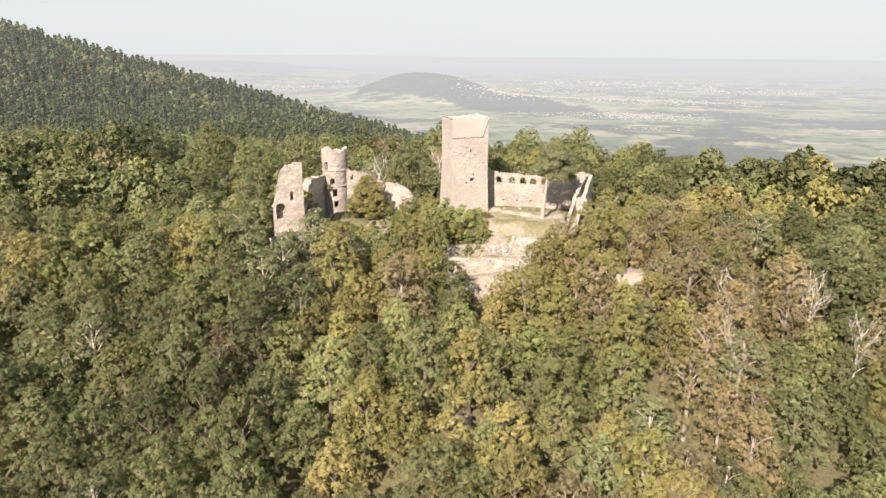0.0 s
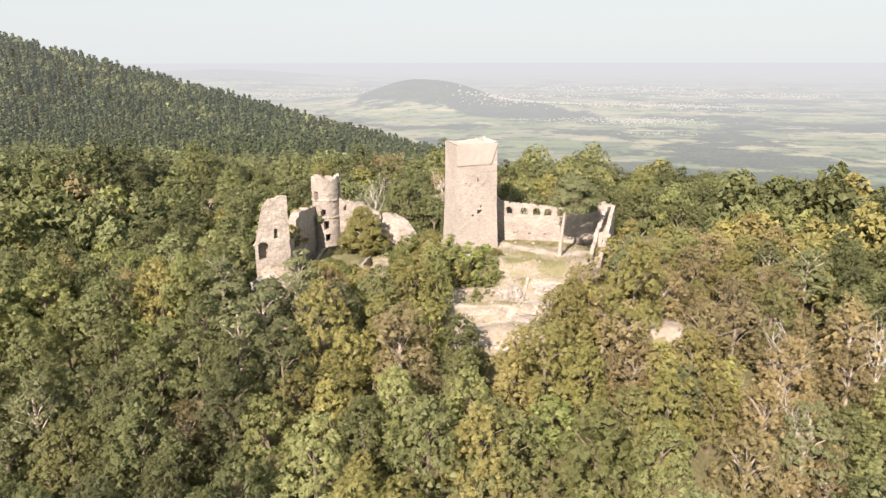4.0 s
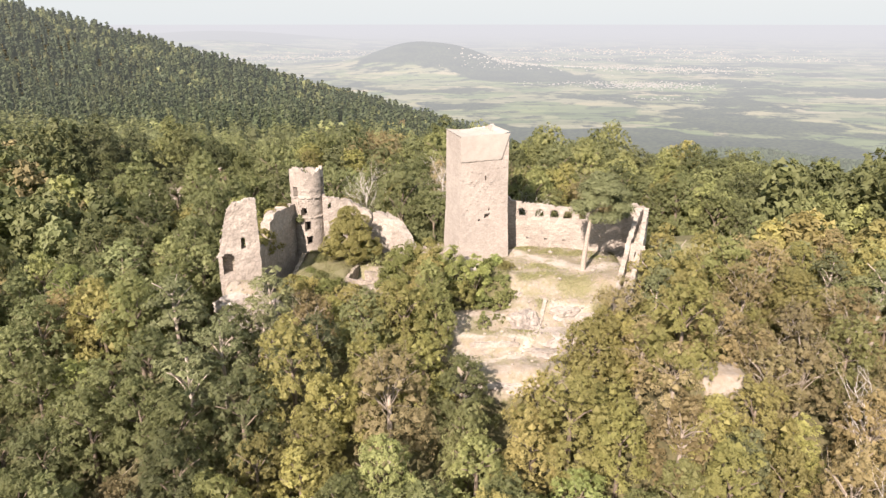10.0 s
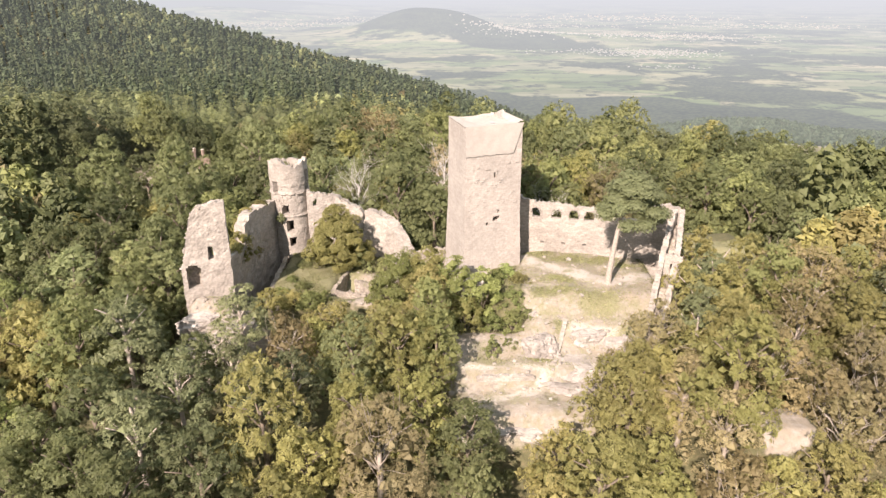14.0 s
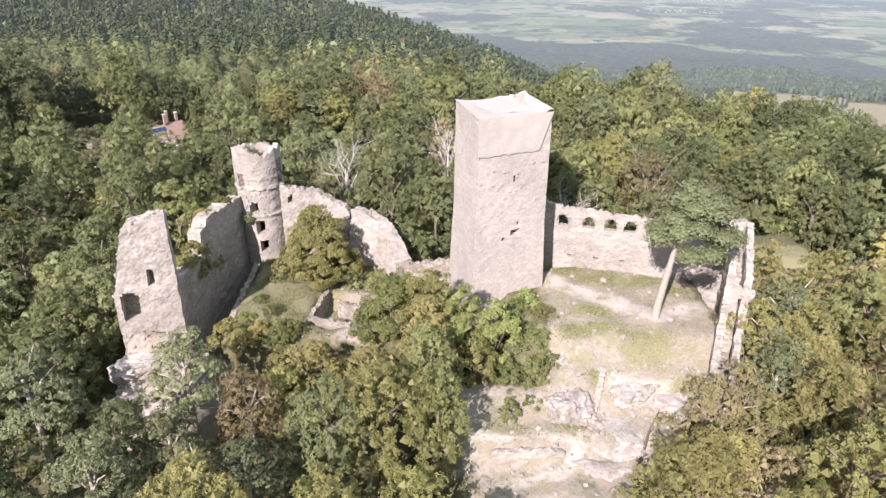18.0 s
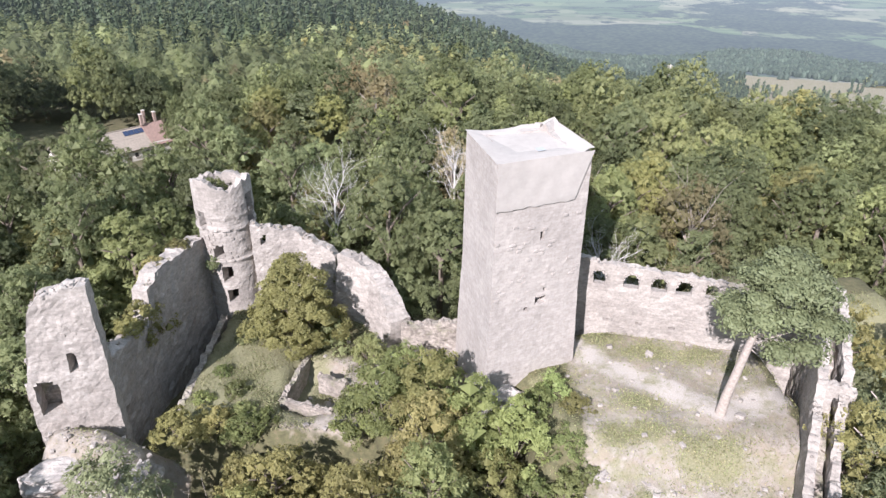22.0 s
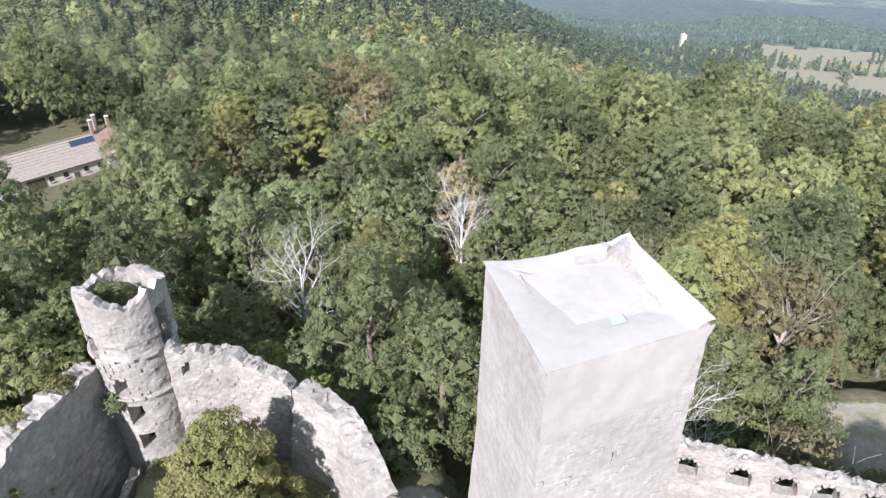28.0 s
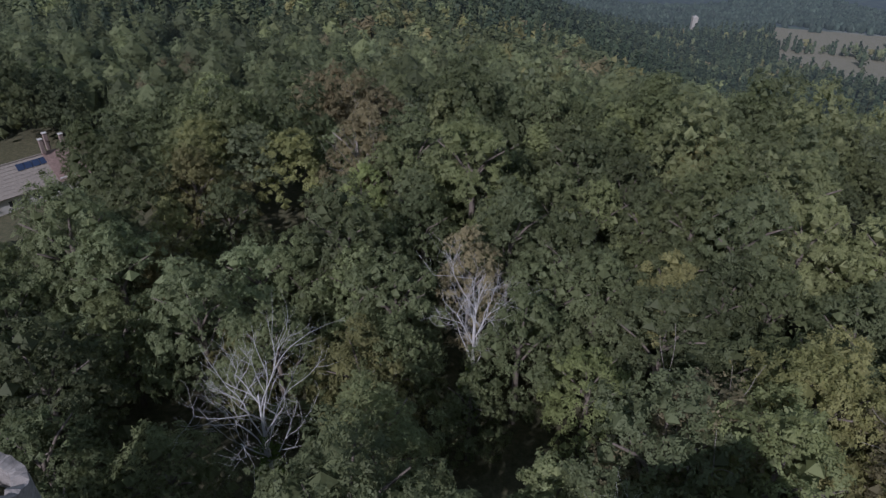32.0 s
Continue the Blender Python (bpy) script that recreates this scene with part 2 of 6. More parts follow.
GRASS = leaf_material("dry_grass", [(0.17, 0.165, 0.082), (0.13, 0.145, 0.062), (0.21, 0.185, 0.105), (0.11, 0.135, 0.054)], 0.15)
IVY = leaf_material("ivy_leaves", [(0.1, 0.14, 0.03), (0.13, 0.17, 0.035)])
ROOF_OLD = plain_material("old_roof_tiles", (0.3, 0.256, 0.21), 0.85, 0.2, 2.0)
ROOF_RED = plain_material("red_roof_tiles", (0.25, 0.168, 0.138), 0.85, 0.25, 2.0)
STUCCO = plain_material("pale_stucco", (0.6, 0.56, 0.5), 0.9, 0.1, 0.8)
OLD_STUCCO = plain_material("weathered_stucco", (0.4, 0.37, 0.32), 0.9, 0.12, 0.3)
WOOD = plain_material("dark_timber", (0.1, 0.075, 0.055), 0.8, 0.3, 2.0)
SOLAR = plain_material("solar_cells", (0.03, 0.045, 0.09), 0.2, 0.2, 3.0)
BRICK = plain_material("chimney_brick", (0.31, 0.232, 0.195), 0.9, 0.2, 3.0)
DISTANT_WOOD = leaf_material("distant_woods", [(0.034, 0.047, 0.033), (0.042, 0.055, 0.036)], 0.1)


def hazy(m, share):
    """Haze painted over what lies kilometres away, as a share of pale emission."""
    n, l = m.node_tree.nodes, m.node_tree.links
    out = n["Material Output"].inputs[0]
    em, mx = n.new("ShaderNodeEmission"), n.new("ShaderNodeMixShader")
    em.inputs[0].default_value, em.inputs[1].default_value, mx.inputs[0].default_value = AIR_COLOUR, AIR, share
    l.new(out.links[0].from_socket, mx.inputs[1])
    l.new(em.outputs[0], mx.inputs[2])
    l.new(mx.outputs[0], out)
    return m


SIGN = plain_material("grey_blue_panel", (0.33, 0.345, 0.35), 0.8, 0.08, 1.0)
DARK = plain_material("dark_window", (0.03, 0.03, 0.03), 0.4, 0.2, 1.0)


# ---------------------------------------------------------------- terrain
EYE0 = np.array((0.0, 90.0, 45.0))
FOOT = -352.0


def step(a, b, v):
    t = np.clip((v - a) / (b - a), 0, 1)
    return t * t * (3 - 2 * t)


def zone(x, y, x0, x1, y0, y1, s):
    return step(x0 - s, x0 + s, x) * (1 - step(x1 - s, x1 + s, x)) * step(y0 - s, y0 + s, y) * (1 - step(y1 - s, y1 + s, y))


def rolling(x, y, wave, seed):
    """Smooth unevenness from a few crossing waves."""
    k = 2 * np.pi / wave
    return (np.sin(k * (x * 0.9 + y * 0.4) + seed) + np.sin(k * 1.37 * (y * 0.8 - x * 0.55) + 2.1 * seed) + np.sin(k * 0.71 * (x + y) + 3.7 * seed)) / 3


def ground(x, y):
    x, y = np.asarray(x, float), np.asarray(y, float)
    left = np.interp(y, (-400, 60, 95, 120, 150, 300, 400, 700, 1250, 1700, 2300), (-100, -71, -46, -33, -20, -20, -30, -65, -118, -240, FOOT))
    right = np.interp(y, (-400, 60, 95, 120, 150, 280, 340, 450, 600, 900, 1300, 2000, 2600), (-100, -71, -46, -33, -20, -20, -37, -100, -170, -248, -290, -345, FOOT))
    m = step(-150, 450, x)
    z = left * (1 - m) + right * m
    z = z + 0.275 * np.clip(-(x + 80), 0, 1500) * np.exp(-((y - 1380) / 470) ** 2)
    z = z - 0.16 * np.clip(np.abs(x) - 45, 0, 90) * (1 - step(120, 175, y))
    z = z - 0.115 * np.clip(x - 66, 0, 260) * step(175, 275, y) * (1 - step(600, 1000, y))
    z = z + 1.2 * rolling(x, y, 46, 1.0) + 0.45 * rolling(x, y, 13, 2.0)
    amp = np.exp(-((x - 5) ** 2 + (y - 180) ** 2) / (2 * 45 ** 2))
    z = z + 2.0 * amp
    for x0, x1, y0, y1, s, level in (
        (-36, -1, 176, 205, 2.5, -9.3), (-46, -32, 164, 178, 3.5, -9.8), (-45.5, -36.5, 171.0, 175.5, 2.4, -5.6), (-1, 24, 149, 164.0, 3.0, -13.4), (-2, 31, 158.2, 172.0, 2.2, -11.0),
        (-3, 15, 164.5, 176, 2.4, -9.5), (13, 38, 166.0, 180, 2.8, -7.4), (15, 39, 171.0, 193, 2.0, -4.6), (8, 37, 172, 193, 2.2, -4.3), (1, 15, 182, 197, 2.0, -5.0), (37, 50, 138, 148, 2.5, -8.2), (38, 70, 203, 220, 4.0, -9.6), (-124, -66, 268, 332, 11.0, -25.5), (-42, -34.2, 178, 203, 0.6, -16.2), (-39, -31.0, 175.8, 178.4, 0.7, -12.6), (-21.6, -15.0, 181.6, 190.4, 0.5, -11.9),
    ):
        k = zone(x, y, x0, x1, y0, y1, s)
        z = z * (1 - k) + (level + 0.3 * rolling(x, y, 7, 4.0)) * k
    far = step(2000, 3000, np.hypot(x, y - 90))
    return z * (1 - far) + FOOT * far


def meadow_at(x, y):
    """The pale fields in the valley."""
    return (x > 540 + np.maximum((y - 1330) * 0.372, (1330 - y) * 0.417)) & (y < 1800 - (x - 715) * 0.766) & (y > 1050)


def plain_relief(x, y):
    """The wooded hill that stands in the plain and the low swells behind it."""
    return (185 * np.exp(-(np.abs((x + 130) / 560.0) ** 2.6 + (y - 6300) ** 2 / (2 * 500 ** 2))) + 60 * np.exp(-((x + 620) ** 2 / (2 * 420 ** 2) + (y - 6300) ** 2 / (2 * 500 ** 2)))
            + 230 * np.exp(-((x + 4600) ** 2 / (2 * 1700 ** 2) + (y - 13500) ** 2 / (2 * 1500 ** 2)))
            + 150 * np.exp(-((x + 3300) ** 2 / (2 * 900 ** 2) + (y - 9500) ** 2 / (2 * 700 ** 2)))
            + 60 * np.exp(-((x - 500) ** 2 / (2 * 700 ** 2) + (y - 5600) ** 2 / (2 * 350 ** 2))))


def settle(p):
    """Brings what lies kilometres off nearer along the line of sight, so that the plain ends inside 5 km."""
    p = np.asarray(p, float)
    d = p - EYE0
    r = np.hypot(d[..., 0], d[..., 1])
    s = np.where(r > 2400, (2400 + 2400 * (1 - 2400 / np.maximum(r, 2400))) / np.maximum(r, 1), 1.0)
    return EYE0 + d * s[..., None]


def from_arrays(name, verts, faces, material, smooth=False):
    me = bpy.data.meshes.new(name)
    me.from_pydata(np.asarray(verts).tolist(), [], [f for f in (faces.tolist() if isinstance(faces, np.ndarray) else faces)])
    for m in material if isinstance(material, (list, tuple)) else [material]:
        me.materials.append(m)
    if smooth:
        me.shade_smooth()
    me.update()
    return me


def ground_material():
    m, n, l, p = mat("hill_ground")
    pos = position(n)
    bare = n.new("ShaderNodeAttribute")
    bare.attribute_name = "bare"
    lawn = n.new("ShaderNodeAttribute")
    lawn.attribute_name = "lawn"
    a, b, c = noise_node(n, l, pos, 0.25, 5, 0.7), noise_node(n, l, pos, 1.3, 6, 0.7), noise_node(n, l, pos, 6.0, 5, 0.7)
    floor = ramp_node(n, l, b.outputs[0], [(0.3, (0.06, 0.055, 0.03)), (0.5, (0.1, 0.095, 0.045)), (0.7, (0.16, 0.13, 0.075))]).outputs[0]
    earth = ramp_node(n, l, b.outputs[0], [(0.28, (0.18, 0.154, 0.124)), (0.5, (0.282, 0.249, 0.214)), (0.72, (0.365, 0.331, 0.294))]).outputs[0]
    scrub = noise_node(n, l, pos, 0.5, 6, 0.75)
    earth = mix_node(n, l, ramp_node(n, l, scrub.outputs[0], [(0.44, (0, 0, 0)), (0.6, (0.8, 0.8, 0.8))]).outputs[0], earth, (0.27, 0.222, 0.168))
    turf = ramp_node(n, l, c.outputs[0], [(0.3, (0.14, 0.148, 0.072)), (0.5, (0.2, 0.19, 0.105)), (0.7, (0.27, 0.238, 0.15))]).outputs[0]
    jitter = math_node(n, l, "MULTIPLY_ADD", a.outputs[0], 1.1, -0.55)
    k1 = ramp_node(n, l, math_node(n, l, "ADD", bare.outputs["Fac"], jitter), [(0.42, (0, 0, 0)), (0.58, (1, 1, 1))]).outputs[0]
    jitter2 = math_node(n, l, "MULTIPLY_ADD", noise_node(n, l, pos, 0.42, 5, 0.75).outputs[0], 2.0, -1.0)
    k2 = ramp_node(n, l, math_node(n, l, "ADD", lawn.outputs["Fac"], jitter2), [(0.36, (0, 0, 0)), (0.8, (0.9, 0.9, 0.9))]).outputs[0]
    worn = n.new("ShaderNodeAttribute")
    worn.attribute_name = "worn"
    jitter3 = math_node(n, l, "MULTIPLY_ADD", noise_node(n, l, pos, 0.8, 5, 0.7).outputs[0], 0.9, -0.45)
    k3 = ramp_node(n, l, math_node(n, l, "ADD", worn.outputs["Fac"], jitter3), [(0.3, (0, 0, 0)), (0.6, (0.9, 0.9, 0.9))]).outputs[0]
    pale = ramp_node(n, l, c.outputs[0], [(0.3, (0.355, 0.317, 0.28)), (0.7, (0.435, 0.396, 0.357))]).outputs[0]
    dry = mix_node(n, l, k3, mix_node(n, l, k1, floor, earth), pale)
    l.new(mix_node(n, l, k2, dry, turf), p.inputs["Base Color"])
    p.inputs["Roughness"].default_value = 0.95
    bm = n.new("ShaderNodeBump")
    bm.inputs["Strength"].default_value, bm.inputs["Distance"].default_value = 0.45, 0.2
    l.new(math_node(n, l, "ADD", b.outputs[0], c.outputs[0]), bm.inputs["Height"])
    l.new(bm.outputs[0], p.inputs["Normal"])
    return m


def distance_material():
    """The plain: strip fields, meadows and woods, kilometres away, with bluish haze mixed in as emission."""
    m, n, l, p = mat("distant_plain")
    uv = n.new("ShaderNodeUVMap")
    uv.uv_map = "true_km"
    u = uv.outputs[0]

    def mapped(rot, sx, sy):
        mp = n.new("ShaderNodeMapping")
        mp.inputs["Rotation"].default_value = (0, 0, radians(rot))
        mp.inputs["Scale"].default_value = (sx, sy, 1)
        l.new(u, mp.inputs[0])
        return mp.outputs[0]

    def cells(vec, metric="CHEBYCHEV"):
        v = n.new("ShaderNodeTexVoronoi")
        v.distance = metric
        v.inputs["Scale"].default_value = 1.0
        v.inputs["Randomness"].default_value = 0.9
        l.new(vec, v.inputs["Vector"])
        s = n.new("ShaderNodeSeparateColor")
        l.new(v.outputs["Color"], s.inputs[0])
        return s.outputs[0]

    fields = ramp_node(n, l, cells(mapped(18, 3.4, 4.2)), [(0.0, (0.10, 0.135, 0.07)), (0.25, (0.13, 0.17, 0.085)), (0.5, (0.17, 0.19, 0.11)), (0.75, (0.25, 0.24, 0.17)), (1.0, (0.12, 0.15, 0.08))])
    strips = ramp_node(n, l, cells(mapped(-24, 3.6, 11.0)), [(0.0, (0.62, 0.68, 0.55)), (0.5, (1, 1, 1)), (1.0, (1.3, 1.2, 1.1))])
    col = mix_node(n, l, 1.0, fields.outputs[0], strips.outputs[0], "MULTIPLY")
    wood = noise_node(n, l, mapped(0, 1.15, 1.15), 1.0, 8, 0.66)
    k = ramp_node(n, l, wood.outputs[0], [(0.505, (0, 0, 0)), (0.535, (1, 1, 1))]).outputs[0]
    attr = n.new("ShaderNodeAttribute")
    attr.attribute_name = "wooded"
    k = math_node(n, l, "MAXIMUM", k, ramp_node(n, l, math_node(n, l, "ADD", attr.outputs["Fac"], math_node(n, l, "MULTIPLY_ADD", wood.outputs[0], 0.8, -0.4)), [(0.42, (0, 0, 0)), (0.5, (1, 1, 1))]).outputs[0])
    hedge = noise_node(n, l, mapped(0, 6, 9), 1.0, 5, 0.7)
    k2 = ramp_node(n, l, hedge.outputs[0], [(0.55, (0, 0, 0)), (0.59, (1, 1, 1))]).outputs[0]
    # crowns of the far woods: lit tops and shaded gaps painted into the colour
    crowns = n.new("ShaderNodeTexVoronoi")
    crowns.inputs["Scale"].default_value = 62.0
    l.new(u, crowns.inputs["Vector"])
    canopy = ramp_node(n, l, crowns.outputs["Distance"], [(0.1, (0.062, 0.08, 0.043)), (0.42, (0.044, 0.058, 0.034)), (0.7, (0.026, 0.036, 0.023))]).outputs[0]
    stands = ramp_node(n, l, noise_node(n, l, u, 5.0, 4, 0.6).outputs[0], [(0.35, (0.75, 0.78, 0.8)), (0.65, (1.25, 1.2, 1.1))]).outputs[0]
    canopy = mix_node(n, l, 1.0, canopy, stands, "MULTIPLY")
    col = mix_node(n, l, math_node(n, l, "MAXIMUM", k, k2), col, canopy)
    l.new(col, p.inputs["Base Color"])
    p.inputs["Roughness"].default_value = 1.0
    p.inputs["Specular IOR Level"].default_value = 0.0
    # haze put into the material as pale emission that grows with distance
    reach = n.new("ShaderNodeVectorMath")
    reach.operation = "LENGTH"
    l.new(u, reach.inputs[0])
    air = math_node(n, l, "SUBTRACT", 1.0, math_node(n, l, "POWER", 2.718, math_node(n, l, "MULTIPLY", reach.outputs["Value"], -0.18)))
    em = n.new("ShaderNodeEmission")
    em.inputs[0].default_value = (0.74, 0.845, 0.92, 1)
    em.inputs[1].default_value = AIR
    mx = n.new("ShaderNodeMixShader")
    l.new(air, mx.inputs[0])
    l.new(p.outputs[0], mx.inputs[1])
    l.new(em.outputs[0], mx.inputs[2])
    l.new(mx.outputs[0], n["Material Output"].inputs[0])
    return m


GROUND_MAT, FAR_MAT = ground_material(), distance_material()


TURF = ((19.6, 178.3, 3.2, 1.7), (10.6, 182.4, 2.4, 1.8), (18.0, 190.4, 3.0, 2.2), (23.5, 187.8, 4.0, 2.2), (29.0, 186.8, 3.2, 1.9), (16.8, 173.6, 2.6, 1.8), (19.6, 174.0, 2.4, 1.4), (37.4, 180.2, 1.5, 1.2),
        (26.0, 171.6, 4.6, 2.2), (18.7, 167.5, 1.4, 1.2), (15.0, 162.1, 2.2, 0.9), (30.0, 166.6, 3.0, 1.2), (23.4, 172.6, 2.0, 1.2), (6.0, 161.6, 3.0, 0.8), (33.0, 184.4, 2.0, 1.5))
TRODDEN = ((14.9, 189.4), (17.4, 184.7), (21.5, 182.2), (25.3, 179.4), (28.8, 177.0), (33.0, 178.4), (38.0, 181.0))


def worn_at(x, y):
    """Pale trodden ground: the way across the court, the terrace path and the ramp below."""
    k = np.zeros_like(x)
    for way, half in ((TRODDEN, 1.9), (((2.5, 160.4), (15.0, 160.2), (20.0, 161.6)), 0.55), (((19.4, 168.0), (24.0, 166.4), (33.0, 166.2)), 1.2), (((17.0, 160.5), (13.0, 156.0), (6.0, 154.5)), 0.8)):
        for (ax, ay), (bx, by) in zip(way, way[1:]):
            t = np.clip(((x - ax) * (bx - ax) + (y - ay) * (by - ay)) / ((bx - ax) ** 2 + (by - ay) ** 2), 0, 1)
            k = np.maximum(k, np.exp(-(np.hypot(x - ax - t * (bx - ax), y - ay - t * (by - ay)) / half) ** 2))
    return k


def turf_at(x, y):
    """How grassy the court and its terraces are: tufts in patches, none on the trodden way."""
    k = np.zeros_like(x)
    for cx, cy, rx, ry in TURF:
        k = np.maximum(k, np.exp(-((x - cx) / rx) ** 2 - ((y - cy) / ry) ** 2))
    for (ax, ay), (bx, by) in zip(TRODDEN, TRODDEN[1:]):
        t = np.clip(((x - ax) * (bx - ax) + (y - ay) * (by - ay)) / ((bx - ax) ** 2 + (by - ay) ** 2), 0, 1)
        k = k - 0.9 * np.exp(-(np.hypot(x - ax - t * (bx - ax), y - ay - t * (by - ay)) / 0.9) ** 2)
    return k


def build_ground():
    front = np.radians(np.arange(-46, 46.01, 0.46))
    rest = np.radians(np.linspace(46, 314, 56)[1:-1])
    ang = np.concatenate((front, rest))
    rad = np.concatenate((np.arange(0.5, 45, 4), np.arange(45, 155, 1.1), 155 * 1.03 ** np.arange(1, 95), 2600 * 1.07 ** np.arange(0, 55)))
    A, R = np.meshgrid(ang, rad, indexing="ij")
    X, Y = R * np.sin(A), 90 + R * np.cos(A)
    Z = ground(X, Y) + plain_relief(X, Y) * step(2500, 4500, R)
    co = settle(np.stack((X, Y, Z), -1)).reshape(-1, 3)
    na, nr = len(ang), len(rad)
    i, j = np.meshgrid(np.arange(na), np.arange(nr - 1), indexing="ij")
    i2 = (i + 1) % na
    faces = np.stack((i * nr + j, i * nr + j + 1, i2 * nr + j + 1, i2 * nr + j), -1).reshape(-1, 4)
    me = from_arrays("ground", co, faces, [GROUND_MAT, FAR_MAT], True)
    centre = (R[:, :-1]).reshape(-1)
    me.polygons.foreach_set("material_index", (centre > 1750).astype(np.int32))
    x, y = X.reshape(-1), Y.reshape(-1)
    bare = np.maximum.reduce([zone(x, y, 13, 36, 166, 192, 2.5), 0.9 * zone(x, y, -1, 31, 156, 168, 2), 0.66 * zone(x, y, 1, 22, 148, 158, 2.5), 1.35 * zone(x, y, 39.5, 47, 139.5, 147, 1.5),
                              1.2 * zone(x, y, 36, 50, 203, 214, 2), 0.9 * zone(x, y, -22, -8, 178, 192, 3), 0.8 * zone(x, y, -12, 3, 190, 200, 2), 0.95 * zone(x, y, -45, -31, 162, 176, 2.5),
                              0.62 * meadow_at(x, y)])
    lawn = np.maximum.reduce([0.42 * zone(x, y, 9, 37, 166, 192, 2), 0.5 * zone(x, y, 15, 31, 186.5, 192, 1), 0.5 * zone(x, y, 14, 31, 167, 175, 2), 1.25 * turf_at(x, y), 0.95 * zone(x, y, -33.4, -17, 179, 204, 0.8), 0.5 * zone(x, y, 34, 51, 202, 215, 2), 1.3 * zone(x, y, 52, 74, 190, 211, 2),
                              0.42 * zone(x, y, -2, 26, 147, 167, 2), 0.6 * meadow_at(x, y)])
    wooded = np.maximum.reduce([np.exp(-(((x + 110) / 640.0) ** 4 + (y - 6250) ** 2 / (2 * 560 ** 2))) * 1.3,
                                # dark patch on the plain, drawn in the woods' colour
                                np.exp(-((x - 480) ** 2 / (2 * 330 ** 2) + (y - 5150) ** 2 / (2 * 330 ** 2))) * 1.3,
                                np.exp(-((x + 4600) ** 2 / (2 * 1700 ** 2) + (y - 13300) ** 2 / (2 * 1500 ** 2))) * 1.2,
                                1 - step(2480, 2760, np.hypot(x, y - 90) + 200 * rolling(x, y, 700, 1.3))]) * (1 - meadow_at(x, y))
    for key, values in (("bare", bare), ("lawn", np.clip(lawn, 0, 2)), ("worn", worn_at(x, y)), ("wooded", wooded)):
        me.attributes.new(key, "FLOAT", "POINT").data.foreach_set("value", values.astype(np.float32))
    layer = me.uv_layers.new(name="true_km")
    loops = np.empty(len(me.loops), np.int32)
    me.loops.foreach_get("vertex_index", loops)
    layer.data.foreach_set("uv", np.stack((x[loops] / 1000, y[loops] / 1000), -1).astype(np.float32).reshape(-1))
    return tagged(new("ground", me), "wooded hill falling to a hazy plain of fields", "ground", kind="structure")


build_ground()


# ---------------------------------------------------------------- masonry
def part(name, me, parent, label=""):
    ob = new(name, me)
    ob.parent = parent
    if label:
        tagged(ob, label)
    return ob


def thing(name, label, category, at=(0, 0, 0), group="", kind=""):
    ob = new(name)
    ob.location = at
    ob.empty_display_size = 0.5
    return tagged(ob, label, category, group, kind)


def shell(name, place, nu, nv, nw, solid, material, rough=0.12, closed=False, seed=0):
    """Masonry from cells: place(u, v, w) gives the point of a cell corner, solid(u, v) says whether a cell is there.
    Open cells leave ragged gaps that go right through, with real reveals."""
    verts, index, faces = [], {}, []

    def vert(u, v, w):
        key = (u % nu if closed else u, v, w)
        if key not in index:
            p = Vector(place(key[0], v, w))
            q = p * 0.9 + Vector((seed, 0, 0))
            d = noise.noise_vector(q) * rough + noise.noise_vector(q * 2.7) * rough * 0.5
            index[key] = len(verts)
            verts.append(p + d)
        return index[key]

    full = np.zeros((nu, nv), bool)
    for u in range(nu):
        for v in range(nv):
            full[u, v] = solid(u, v)

    def filled(u, v):
        if closed:
            u %= nu
        return 0 <= u < nu and 0 <= v < nv and full[u, v]

    for u in range(nu):
        for v in range(nv):
            if not full[u, v]:
                continue
            faces.append((vert(u, v, 0), vert(u + 1, v, 0), vert(u + 1, v + 1, 0), vert(u, v + 1, 0)))
            faces.append((vert(u, v, nw), vert(u, v + 1, nw), vert(u + 1, v + 1, nw), vert(u + 1, v, nw)))
            for w in range(nw):
                if not filled(u - 1, v):
                    faces.append((vert(u, v, w), vert(u, v + 1, w), vert(u, v + 1, w + 1), vert(u, v, w + 1)))
                if not filled(u + 1, v):
                    faces.append((vert(u + 1, v, w), vert(u + 1, v, w + 1), vert(u + 1, v + 1, w + 1), vert(u + 1, v + 1, w)))
                if not filled(u, v + 1):
                    faces.append((vert(u, v + 1, w), vert(u + 1, v + 1, w), vert(u + 1, v + 1, w + 1), vert(u, v + 1, w + 1)))
                if not filled(u, v - 1) and v > 0:
                    faces.append((vert(u, v, w), vert(u, v, w + 1), vert(u + 1, v, w + 1), vert(u + 1, v, w)))
    return from_arrays(name, [tuple(v) for v in verts], faces, material)


def along(points, lean=0.0):
    """A wall's plan: returns length and a function from the way along it to (x, y), and to its outward side."""
    pts = [Vector(p) for p in points]
    lens = [(b - a).length for a, b in zip(pts, pts[1:])]
    total = sum(lens)

    def at(s):
        s = min(max(s, 0), total)
        for a, b, ln in zip(pts, pts[1:], lens):
            if s <= ln + 1e-6:
                d = (b - a) / ln
                return a + d * s, Vector((d.y, -d.x))
            s -= ln
        d = (pts[-1] - pts[-2]).normalized()
        return pts[-1], Vector((d.y, -d.x))

    return total, at


CREST = {}


def crest_of(top, seed):
    """The ragged line of a broken wall's crown."""
    return lambda s: top(s) + 0.5 * noise.noise(Vector((s * 0.8, seed * 7.3, 0))) + 0.3 * noise.noise(Vector((s * 2.3, seed * 3.1, 4)))


